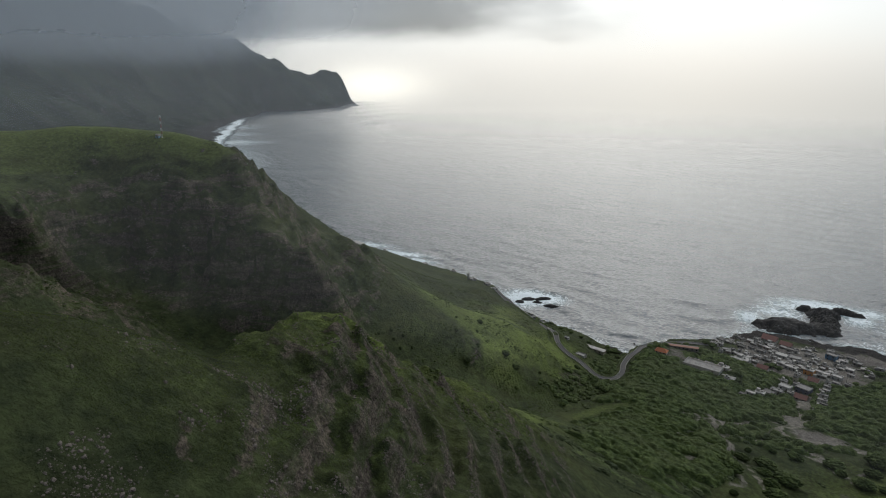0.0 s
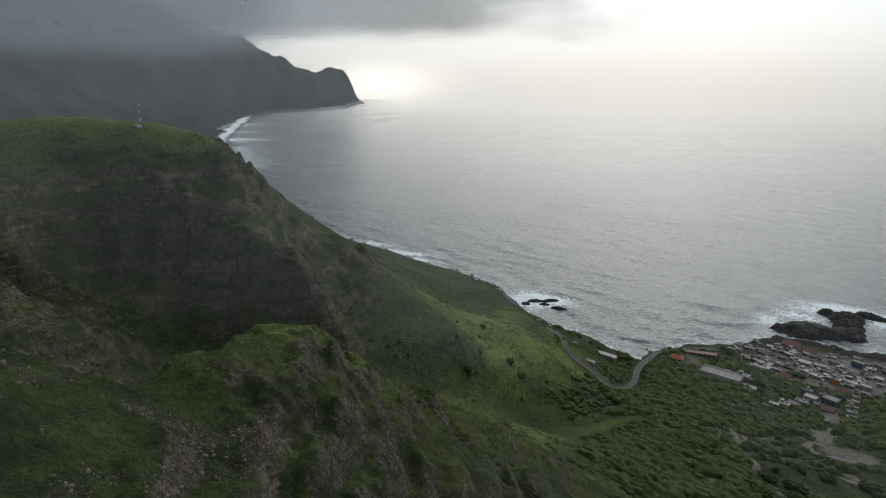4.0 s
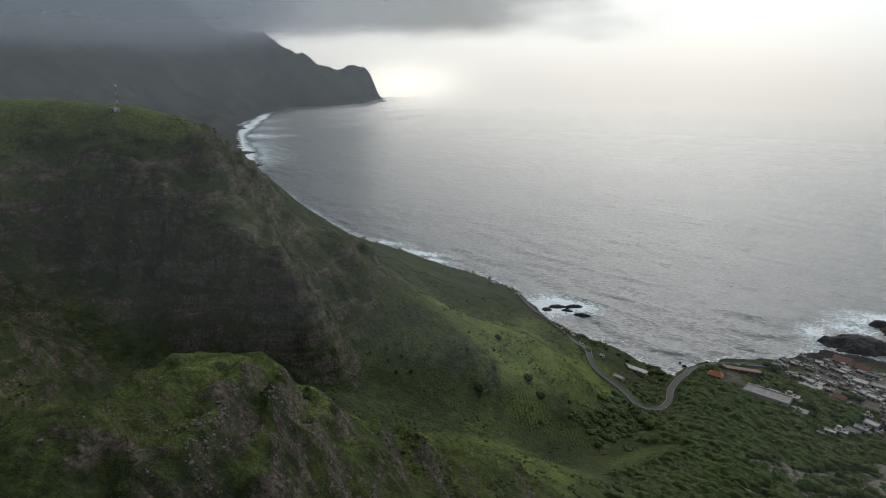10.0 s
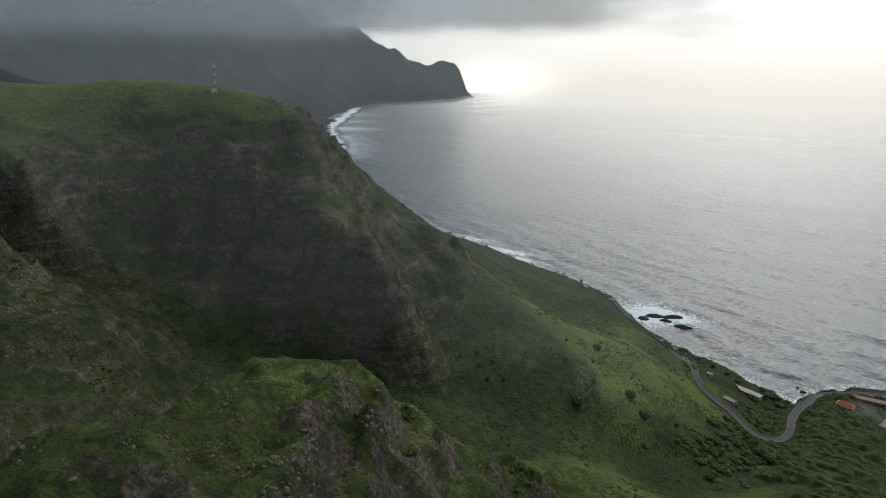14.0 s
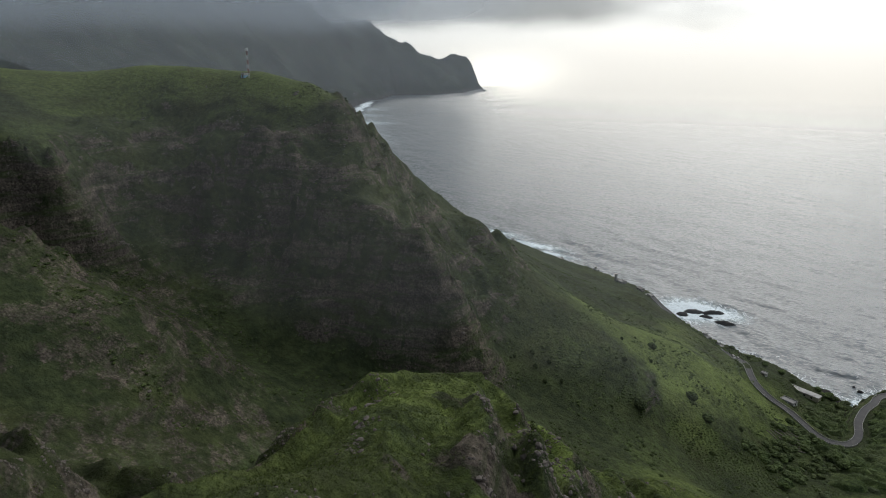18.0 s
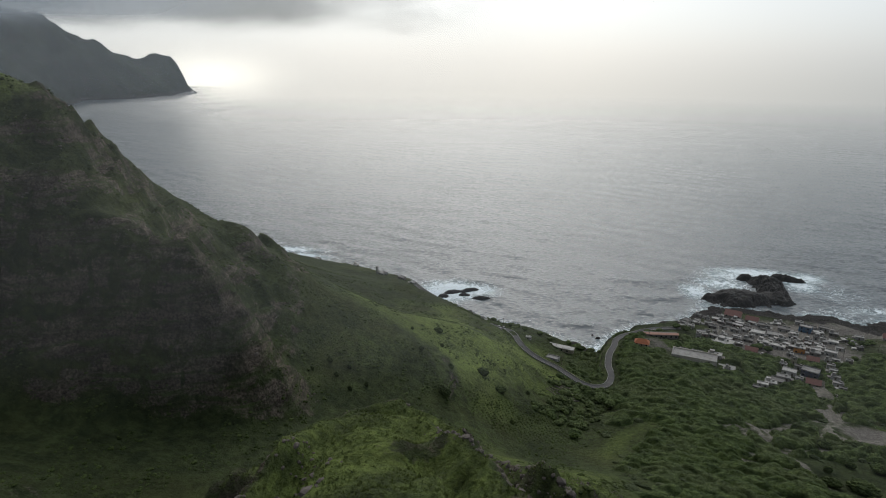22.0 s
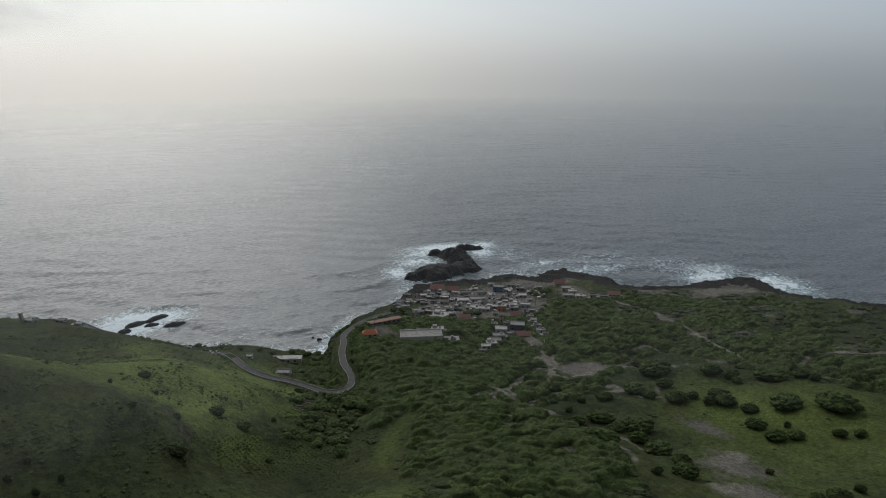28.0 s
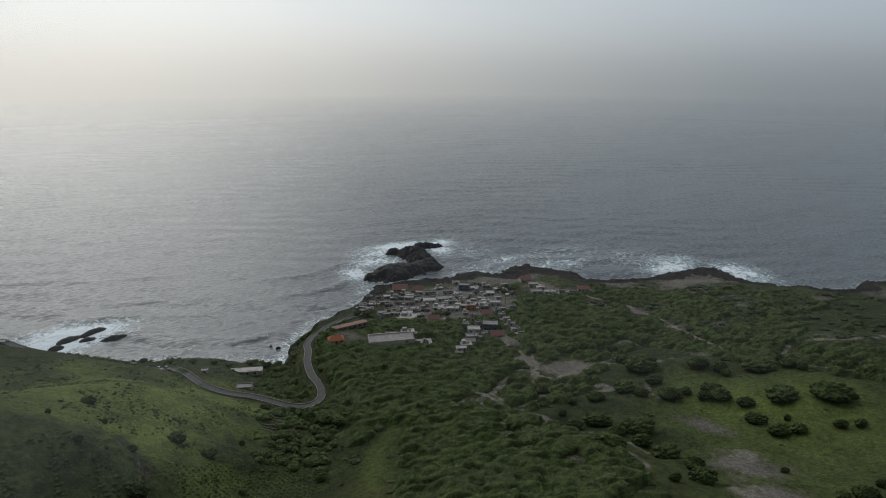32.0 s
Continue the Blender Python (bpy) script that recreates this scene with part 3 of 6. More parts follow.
crest, _ = near_line(PTS, NEAR_CREST)
rough += ribs_down * face * step(0, 14, within(PTS, FACE))
rough *= step(0, 24, crest) * 0.85 + 0.15
# broken rock ribs of the near ridge, bare on its eastern side
near_zone = step(52, 18, crest) * step(70, 115, py) * step(300, 220, py)
ribbing = fbm(px + fbm(px, py, 14, 2, 143) * 5, py, 10, 4, 141, True)
rough += near_zone * (ribbing * 2.1 + fbm(px, py, 3.4, 3, 145, True) * 1.0) * (0.4 + 0.6 * step(-113, -103, px)) * (0.35 + 0.65 * step(0, 7, crest))
high = base + (rough + ledge + soft * (1 - 0.6 * town) + hummock * (1 - 0.8 * town)) * calm
high = np.where(shelf < 9, road_high + (high - road_high) * step(4.2, 9, shelf), high)
# old field terraces on the lower slope
fields = np.exp(-((px + 105) / 38) ** 2 - ((py - 430) / 34) ** 2)
high += fields * 0.55 * np.sin((high + fbm(px, py, 25, 3, 71) * 3) * (2 * np.pi / 4.2))
coast = to_coast(PTS, COAST) + fbm(px, py, 11, 4, 57, True) * 5 * step(110, 150, px) + fbm(px, py, 16, 4, 51) * 7 + fbm(px, py, 5, 2, 55) * 1.5
bluff = 2.2 + 1.6 * fbm(px, py, 9, 4, 61) + np.clip(coast, 0, 400) * 0.16
high = np.where(coast < 45, np.minimum(high, bluff + 30 * step(6, 45, coast) + np.clip(high - bluff, 0, None) * step(3, 30, coast)), high)
lava_band = step(38, 16, coast + 10 * fbm(px, py, 40, 3, 67)) * step(110, 150, px)
lava_band = np.maximum(lava_band, step(22, 9, coast + 6 * fbm(px, py, 30, 3, 68)) * step(0, 40, px))
high += lava_band * (fbm(px, py, 12, 5, 69, True) * 2.2 + fbm(px, py, 4, 3, 70, True) * 0.8)
high = np.maximum(high, 0.8 + fbm(px, py, 12, 3, 65))
high = high * step(-3.0, 3.5, coast) - 9 * (1 - step(-4, 2, coast))
GROUND = high.reshape(XX.shape)


def ground_z(x, y):
    i = int(np.clip(np.searchsorted(GX, x) - 1, 0, len(GX) - 2))
    j = int(np.clip(np.searchsorted(GY, y) - 1, 0, len(GY) - 2))
    u, v = (x - GX[i]) / (GX[i + 1] - GX[i]), (y - GY[j]) / (GY[j + 1] - GY[j])
    return float((GROUND[j, i] * (1 - u) + GROUND[j, i + 1] * u) * (1 - v) + (GROUND[j + 1, i] * (1 - u) + GROUND[j + 1, i + 1] * u) * v)


def ground_zs(x, y):
    i = np.clip(np.searchsorted(GX, x) - 1, 0, len(GX) - 2)
    j = np.clip(np.searchsorted(GY, y) - 1, 0, len(GY) - 2)
    u, v = (x - GX[i]) / (GX[i + 1] - GX[i]), (y - GY[j]) / (GY[j + 1] - GY[j])
    return (GROUND[j, i] * (1 - u) + GROUND[j, i + 1] * u) * (1 - v) + (GROUND[j + 1, i] * (1 - u) + GROUND[j + 1, i + 1] * u) * v


def sheet(name, xs, ys, zs, material, drop=None, smooth=True):
    """A mesh over a grid; faces whose corners all lie in drop are left out."""
    n, m = len(xs), len(ys)
    X, Y = np.meshgrid(xs, ys)
    me = bpy.data.meshes.new(name)
    a = (np.arange(m - 1)[:, None] * n + np.arange(n - 1)[None, :]).ravel()
    faces = np.stack([a, a + 1, a + n + 1, a + n], 1)
    if drop is not None:
        d = drop.ravel()
        faces = faces[~(d[faces].all(1))]
    me.vertices.add(n * m)
    me.vertices.foreach_set("co", np.stack([X, Y, zs], 2).astype(np.float32).ravel())
    me.loops.add(faces.size)
    me.loops.foreach_set("vertex_index", faces.ravel().astype(np.int32))
    me.polygons.add(len(faces))
    me.polygons.foreach_set("loop_start", np.arange(0, faces.size, 4, dtype=np.int32))
    me.polygons.foreach_set("use_smooth", np.full(len(faces), smooth))
    me.update(calc_edges=True)
    me.materials.append(material)
    return new(name, me)


def cover(ob, **masks):
    """What lies on a mesh, point by point."""
    for key, values in masks.items():
        layer = ob.data.attributes.new(key, "FLOAT", "POINT")
        layer.data.foreach_set("value", np.asarray(values, np.float32).ravel())


# ---- the land ----
slope_now = np.hypot(*np.gradient(GROUND, GY, GX)).ravel()
TRACKS = [[(28, 396), (49, 413), (58, 433), (68, 450), (78, 480), (86, 515)], [(198, 517), (190, 471), (183, 428), (180, 403), (180, 376), (192, 356), (221, 330), (300, 290)], [(188, 382), (227, 384), (255, 370), (283, 364), (340, 350)], [(123, 452), (143, 453), (148, 447)], [(84, 469), (60, 436), (73, 408), (82, 394), (91, 372), (94, 357)], [(29, 342), (32, 328), (23, 314)], [(106, 428), (132, 446)], [(71, 397), (87, 393), (94, 371)], [(0, 412), (10, 414), (24, 402), (26, 427), (35, 438)], [(198, 517), (190, 545), (176, 560)], [(70, 425), (112, 436), (124, 415), (108, 396), (96, 380)],
          [(45, 334), (30, 372), (20, 418), (40, 440), (64, 448)],
          [(8, 404), (22, 420)], [(128, 410), (140, 404)], [(-5, 372), (30, 380)]]
bare = np.zeros(len(PTS))
WANDER = PTS + np.stack([fbm(px, py, 28, 3, 73), fbm(px, py, 28, 3, 74)], 1) * 9
for line in TRACKS:
    d, _ = near_line(WANDER, [(*q, 0) for q in line])
    bare = np.maximum(bare, np.exp(-(d / 3.4) ** 2) * (0.62 + 0.5 * fbm(px, py, 22, 3, 75)))
for x, y, r in ((92, 345, 5), (132, 411, 4), (124, 431, 4), (58, 433, 5), (49, 413, 5), (79, 313, 9), (46, 291, 9), (6, 384, 5), (6, 333, 6), (235, 382, 8), (275, 366, 8), (16, 424, 6), (-160, 345, 12), (-170, 330, 9)):
    bare = np.maximum(bare, 0.68 * np.exp(-((px - x) ** 2 + (py - y) ** 2) / r ** 2))
soil = 1.15 * np.exp(-((px - 88) / 52) ** 4 - ((py - 600) / 52) ** 4) * step(545, 560, py + 0.5 * (px - 60))
for x, y, a, b, s in ((165, 640, 55, 22, 0.95), (84, 500, 10, 26, 0.7), (84, 438, 24, 15, 0.95), (72, 462, 12, 16, 0.8), (180, 590, 24, 36, 0.7), (310, 545, 60, 30, 0.8), (400, 420, 40, 30, 0.7), (240, 560, 30, 22, 0.6), (250, 385, 40, 14, 0.5), (90, 343, 10, 22, 0.7), (70, 305, 18, 20, 0.75), (56, 284, 18, 16, 0.7), (160, 405, 16, 12, 0.5), (-14, 545, 26, 26, 0.6)):
    soil = np.maximum(soil, s * np.exp(-((px - x) / a) ** 2 - ((py - y) / b) ** 2))
soil = np.maximum(soil, step(115, 165, px) * step(400, 440, py) * (0.30 + 0.5 * fbm(px, py, 30, 4, 89)))
patchy = fbm(px, py, 90, 4, 81)
# grass greened by place, partly to carry sun and cloud shade in its colour
knob = (0.92 - crest / 80) * (0.5 + 0.5 * step(95, 150, py)) * (0.62 + 0.5 * fbm(px, py, 16, 4, 85)) * (0.45 + 0.55 * step(-150, -118, px)) * step(20, 90, py) * step(375, 310, py)
# brighter grass colour here stands in for sun on the sea slope
sea_slope = np.exp(-((px + 155) / 85) ** 2 - ((py - 450) / 80) ** 2) * (0.85 + 1.0 * fbm(px, py, 30, 5, 83))
table = np.exp(-((px + 400) / 75) ** 2 - ((py - 275) / 60) ** 2) * step(190, 205, high) * 0.42
meadow = np.exp(-((px - 125) / 80) ** 2 - ((py - 325) / 80) ** 2) * 0.62
hollow, _ = near_line(PTS, [(-67, 357, 0), (-56, 381, 0), (-41, 402, 0), (-29, 419, 0)])
meadow = np.maximum(meadow, 0.45 * np.exp(-(hollow / 9) ** 2))
table = np.maximum(table, 0.5 * table_top)
lush_and_lit = np.clip(np.maximum.reduce([knob, sea_slope, table, meadow]) + 0.4 * patchy, 0, 1) * step(1.5, 0.7, slope_now)
# bright grass taken out of the west gully, in place of cloud shadow
west_gully = step(-140, -175, px) * step(235, 200, py + 0.25 * (px + 200)) * step(198, 178, high) * step(-345, -320, px)
lush_and_lit *= (1 - west_gully) * (1 - 0.7 * face)
lush_and_lit = np.maximum(lush_and_lit, 0.22 * face * step(-264, -280, px) * step(0.1, 0.5, fbm(px, py, 30, 3, 199)))
banded = step(-0.1, 0.6, np.sin((high + fbm(px, py, 34, 4, 195) * 11) * (2 * np.pi / 15)) + 0.9 * fbm(px, py, 40, 4, 197))
nose = np.exp(-((px + 216) / 16) ** 2 - ((py - 293) / 14) ** 2)
crags = 0.5 * nose + near_zone * 0.55 * step(0.02, 0.4, fbm(px, py, 11, 4, 147) + 0.25 * ribbing) * step(1, 8, crest)
ridge_grass = 0.45 * step(18, 4, crest) * step(165, 195, py) * step(370, 330, py)
rocky = crags - ridge_grass + step(0.8, 1.6, slope_now) * (0.85 + 0.5 * patchy) * (1 - face * 0.55 * (1 - banded)) * (1 - 0.8 * table_top) + face * (0.72 * banded - 0.08) + west_gully * (0.06 + 0.5 * step(0.1, 0.5, fbm(px, py, 20, 4, 87, True))) + near_zone * (0.5 * step(0.25, 0.7, ribbing) - 0.16 * step(-113, -102, px) - 0.20) * step(1, 6, crest)
low_land = np.maximum(step(14, 2.5, high) * step(26, 4, coast), lava_band)
ground = tagged(sheet("ground", GX, GY, GROUND, GROUND_MAT, GROUND < -5), "steep green volcanic hillside with dark rock faces above the sea", "hillside", kind="structure")
cover(ground, rock=rocky, bare=bare * step(40, 60, px + 140), shore=low_land, lush=lush_and_lit, soil=soil)

# ---- the far mountains and the headland ----
FAR_COAST = [(-600, 900), (-1006, 1131), (-1162, 1270), (-1485, 1575), (-2003, 2086), (-2376, 2640), (-2630, 3150), (-2460, 3350), (-2440, 3650), (-2610, 4200)]
FX, FY = axis([(-4600, 60), (-3300, 28), (-1900, 45), (-1030, 0)]), axis([(300, 45), (2900, 28), (4300, 0)])
fxx, fyy = np.meshgrid(FX, FY)
fp = np.stack([fxx.ravel(), fyy.ravel()], 1)
best, inside = np.full(len(fp), 1e9), np.zeros(len(fp), bool)
ring = FAR_COAST + [(-2720, 4260), (-3400, 4200), (-6000, 4000), (-6000, -100), (-600, -100)]
for k, (a, b) in enumerate(zip(ring, ring[1:] + ring[:1])):
    a, b = np.array(a, float), np.array(b, float)
    ab, ap = b - a, fp - a
    if k < len(FAR_COAST) + 1:
        best = np.minimum(best, np.hypot(*(ap - np.clip(ap @ ab / (ab @ ab), 0, 1)[:, None] * ab).T))
    if a[1] != b[1]:
        inside ^= ((a[1] > fp[:, 1]) != (b[1] > fp[:, 1])) & (fp[:, 0] < a[0] + ab[0] * (fp[:, 1] - a[1]) / ab[1])
in_from = np.where(inside, best, -best) + fbm(fp[:, 0], fp[:, 1], 260, 4, 3) * 55
RANGE = [(-2640, 4235, 30), (-2690, 4205, 130), (-2740, 4170, 225), (-2790, 4140, 243), (-2880, 4078, 226), (-3010, 3985, 226), (-3030, 3850, 214), (-2990, 3630, 296), (-2945, 3410, 390), (-2960, 3160, 470), (-3050, 2700, 580), (-3100, 2200, 620), (-3000, 1700, 600), (-2750, 1200, 560), (-2500, 700, 540), (-2400, 100, 560)]
ridge_d, ridge_z = near_line(fp, RANGE)
inland = np.clip(in_from, 0, None)
gentle = step(2300, 3100, fp[:, 1])
rise = ridge_z * step(0, 1, inland / (inland + ridge_d + 1e-6)) ** (1.25 - 0.55 * gentle)
ribs = fbm(fp[:, 0] + fbm(fp[:, 0], fp[:, 1], 300, 2, 9) * 120, fp[:, 1], 330, 5, 13, True)
rise += fbm(fp[:, 0], fp[:, 1], 120, 4, 19, True) * 16 * step(0, 80, inland) * step(2600, 3400, fp[:, 1])
rise = rise * (0.9 + 0.22 * ribs) * step(-10, 60, inland) + fbm(fp[:, 0], fp[:, 1], 90, 3, 17) * 22 * step(10, 120, inland)
keep_low = step(520, 900, np.hypot(fp[:, 0] + 400, fp[:, 1] - 400))
far_z = np.where(in_from > 0, rise * keep_low + 4, -20).reshape(fxx.shape)
mountains = tagged(sheet("far_mountains", FX, FY, far_z, FAR_MAT, (far_z < -10)), "hazy dark green mountains running out to a rocky headland", "mountain", kind="structure")

# ---- the sea ----
SX = axis([(-5200, 200), (-1500, 40), (-760, 5), (560, 40), (1500, 200), (5200, 0)])
SY = axis([(-2500, 400), (300, 20), (440, 5), (560, 3.4), (960, 8), (1300, 40), (1800, 120), (2600, 200), (5600, 0)])
sxx, syy = np.meshgrid(SX, SY)
sp = np.stack([sxx.ravel(), syy.ravel()], 1)
out = -to_coast(sp, COAST)
surf = np.exp(-np.clip(out, 0, None) / 9) * (0.62 + 0.55 * fbm(sp[:, 0], sp[:, 1], 55, 3, 91))
for x, y, a, b, s in ((-192, 686, 28, 24, 2.0), (-176, 692, 26, 16, 1.8), (-178, 672, 14, 8, 1.0), (96, 784, 26, 18, 1.0), (52, 728, 14, 22, 1.2), (164, 768, 16, 24, 1.2), (126, 800, 40, 14, 1.3), (176, 790, 20, 16, 1.2), (84, 758, 26, 20, 1.0), (56, 722, 12, 20, 0.7), (55, 690, 12, 10, 0.6),
                      (250, 665, 40, 18, 0.62), (348, 604, 34, 20, 1.15), (362, 622, 34, 16, 0.8), (396, 562, 26, 34, 1.1), (386, 515, 18, 30, 0.95), (420, 478, 30, 14, 0.8), (470, 474, 26, 14, 0.8),
                      (205, 700, 60, 16, 0.42), (280, 690, 70, 40, 0.3), (190, 745, 40, 40, 0.3), (-54, 578, 8, 9, 0.8), (-440, 790, 60, 11, 1.6), (-385, 768, 34, 9, 1.3), (-500, 815, 50, 12, 1.2), (330, 650, 60, 40, 0.28)):
    surf = np.maximum(surf, s * np.exp(-((sp[:, 0] - x) / a) ** 2 - ((sp[:, 1] - y) / b) ** 2))
far_out, _ = near_line(sp, [(*q, 0) for q in FAR_COAST])
surf = np.maximum(surf, np.exp(-far_out / 60) * 1.3 * step(-1050, -1250, sp[:, 0]) * step(-2450, -2000, sp[:, 0]))
# swell steepening towards the shore, and single waves about to break
SWELLS = [[(-640, 900), (-520, 846), (-430, 812), (-330, 772), (-240, 735), (-160, 718)], [(-300, 815), (-200, 762), (-120, 735), (-60, 722)], [(-260, 700), (-190, 720), (-150, 712)], [(-120, 640), (-80, 618), (-40, 628)],
          [(-560, 905), (-420, 850), (-300, 800)], [(-20, 700), (30, 705), (60, 735)], [(-60, 755), (10, 745), (52, 765)], [(-480, 960), (-330, 880), (-180, 820), (-60, 790)]]
phase = (sp[:, 0] * 0.5 + sp[:, 1] * 0.87) / 34 + fbm(sp[:, 0], sp[:, 1], 190, 3, 161) * 1.6
inshore = step(330, 20, out) * step(-760, -640, sp[:, 0]) * step(560, 460, sp[:, 0])
heave = inshore * (0.42 + 0.42 * fbm(sp[:, 0], sp[:, 1], 120, 2, 163)) * np.sin(phase * 2 * np.pi)
for line in SWELLS:
    d, _ = near_line(sp + np.stack([fbm(sp[:, 0], sp[:, 1], 40, 2, 167), fbm(sp[:, 0], sp[:, 1], 40, 2, 168)], 1) * 6, [(*q, 0) for q in line])
    heave = heave + 1.5 * np.exp(-(d / 4.6) ** 2) * (0.6 + 0.9 * fbm(sp[:, 0], sp[:, 1], 60, 2, 165))
heave = np.clip(heave, -0.6, 2.2) * step(0, 22, out)
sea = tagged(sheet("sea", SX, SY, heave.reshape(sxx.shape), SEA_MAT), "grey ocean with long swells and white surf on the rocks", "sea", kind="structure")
# transparency grows with distance to imitate haze; held back inside the bay
haze_fade = np.clip((np.hypot(sp[:, 0] + 60, sp[:, 1] - 100) - 800) / 3100, 0, 1) ** 0.95
haze_fade *= 0.08 + 0.92 * step(-0.60, -0.50, np.arctan2(sp[:, 0] + 100, sp[:, 1] - 100))
cover(sea, foam=surf, far=haze_fade)

bay = strung([(-2392, 2706, 0), (-2045, 2224, 0), (-1753, 1835, 0), (-1500, 1582, 0), (-1340, 1440, 0), (-1180, 1275, 0)], 12)
U, V = np.arange(len(bay)), np.linspace(-70, 110, 24)
walk_in = np.gradient(np.array(bay)[:, :2], axis=0)
walk_in /= np.hypot(*walk_in.T)[:, None]
bay_x, bay_y = [np.array(bay)[None, :, k] + V[:, None] * (walk_in[None, :, 1], -walk_in[None, :, 0])[k] for k in (0, 1)]
bay_surf = sheet("surf", U.astype(float), V, np.full(bay_x.shape, 0.9), SEA_MAT)
bay_surf.data.vertices.foreach_set("co", np.stack([bay_x, bay_y, np.full(bay_x.shape, 0.9)], 2).astype(np.float32).ravel())
tagged(bay_surf, "white surf running up a distant dark beach", "surf", kind="structure")
rank = V[:, None] - 30 * fbm(bay_x, bay_y, 160, 3, 191)
wash = np.maximum(1.5 * np.exp(-((rank - 8) / 22) ** 2), 0.9 * np.exp(-((rank - 62) / 13) ** 2) * (0.5 + fbm(bay_x, bay_y, 120, 2, 193)))
cover(bay_surf, foam=wash * step(0, 14, U)[None, :] * step(len(bay), len(bay) - 10, U)[None, :], far=np.clip(1 - wash * 1.6, 0, 1))

# ---- cloud on the mountains and stand-in haze sheets over the bay ----
def haze_cloud_arc(name, radius, start, end, z1, strength, size, label, foot, full, fade_in, fade_out, tint=(0.80, 0.87, 0.95)):
    """A standing translucent sheet on an arc round the bay, for cloud and in place of haze; start and end: headings in
    degrees; foot and full: the heights between which it thickens.
    """
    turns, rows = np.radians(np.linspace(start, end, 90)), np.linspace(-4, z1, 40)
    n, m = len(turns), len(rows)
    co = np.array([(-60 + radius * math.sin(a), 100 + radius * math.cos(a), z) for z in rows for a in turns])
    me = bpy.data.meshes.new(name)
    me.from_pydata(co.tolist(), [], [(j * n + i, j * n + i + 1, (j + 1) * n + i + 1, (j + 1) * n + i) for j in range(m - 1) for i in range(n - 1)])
    me.materials.append(haze_cloud_material(name, strength, size, tint))
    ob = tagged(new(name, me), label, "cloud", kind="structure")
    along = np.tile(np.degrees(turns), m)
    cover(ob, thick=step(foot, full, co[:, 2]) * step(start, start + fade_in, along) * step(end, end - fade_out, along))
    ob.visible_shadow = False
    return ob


# two translucent sheets added in place of distance haze
haze_cloud_arc("mist_layer", 1000, -125, -16, 900, 0.065, 0.002, "translucent grey sheet standing in for haze before the mountains", -10, 160, 6, 20)
haze_cloud_arc("sea_mist", 1700, -80, 12, 1200, 0.12, 0.0015, "translucent pale sheet standing in for haze before the headland", -40, 260, 10, 30)
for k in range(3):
    haze_cloud_arc("cloud_bank", 1150 + 110 * k, -130, -33, 1500, 0.48, 0.005, "low grey cloud hiding the mountain tops", 226, 350 + 14 * k, 4, 12, (0.36, 0.405, 0.46))
haze_cloud_arc("cloud_base", 3900, -70, -22, 1600, 0.48, 0.0018, "flat grey cloud base over the headland", 370, 470, 8, 16, (0.62, 0.67, 0.73))


def veil_curtain(name, line, z1, strength, label):
    """Added translucent sheet standing along a line, thinning out downwards, upwards and at both ends."""
    way_along = strung([(*q, 0) for q in line], 6)
    rows = np.linspace(0, 1, 24)
    n, m = len(way_along), len(rows)
    co = np.array([(q[0], q[1], -4 + (z1 + 4) * r) for r in rows for q in way_along])
    me = bpy.data.meshes.new(name)
    me.from_pydata(co.tolist(), [], [(j * n + i, j * n + i + 1, (j + 1) * n + i + 1, (j + 1) * n + i) for j in range(m - 1) for i in range(n - 1)])
    me.materials.append(haze_cloud_material(name, strength, 0.01, (0.84, 0.88, 0.93)))
    ob = tagged(new(name, me), label, "mist", kind="structure")
    t = np.tile(np.linspace(0, 1, n), m)
    above = co[:, 2] - ground_zs(co[:, 0], co[:, 1])
    cover(ob, thick=step(0, 30, above) * step(z1, z1 - 110, co[:, 2]) * step(0, 0.12, t) * step(1, 0.75, t))
    ob.visible_shadow = False
    return ob


# sheet added before the hill to lift its darks like glare and haze
veil_curtain("valley_mist", [(-420, 165), (-345, 200), (-260, 238), (-205, 268), (-180, 310), (-150, 336), (-110, 372), (-60, 410)], 330, 0.042, "translucent sheet added to brighten and grey the hill behind")


# level translucent sheet added over the plain to lift its darks as haze
HX, HY = axis([(-120, 20), (700, 0)]), axis([(240, 20), (860, 0)])
hxx, hyy = np.meshgrid(HX, HY)
haze = tagged(sheet("haze_layer", HX, HY, 64 + 6 * fbm(hxx, hyy, 150, 2, 181), haze_cloud_material("haze_layer", 0.020, 0.006, (0.86, 0.89, 0.92))), "translucent sheet standing in for haze over the coastal plain", "mist", kind="structure")
cover(haze, thick=np.minimum.reduce([step(-110, 60, hxx), step(700, 480, hxx), step(240, 400, hyy), step(860, 660, hyy)]) * step(0, 25, 64 - ground_zs(hxx.ravel(), hyy.ravel()).reshape(hxx.shape)))
haze.visible_shadow = False

# ---- things: helpers ----
def part(name, bm, mat, parent=None, label=""):
    me = bpy.data.meshes.new(name)
    bm.to_mesh(me)
    bm.free()
    for m in (mat if isinstance(mat, (list, tuple)) else (mat,)):
        me.materials.append(m)
    ob = new(name, me)
    if parent is not None:
        ob.parent = parent
    if label:
        ob["label"] = label
    return ob


def again(name, like, parent, m):
    """A further part on the mesh of another."""
    ob = new(name, like.data)
    ob.parent = parent
    ob.matrix_local = m
    return ob


def empty(name, m, **tags):
    ob = new(name)
    ob.matrix_world = m
    return tagged(ob, **tags)


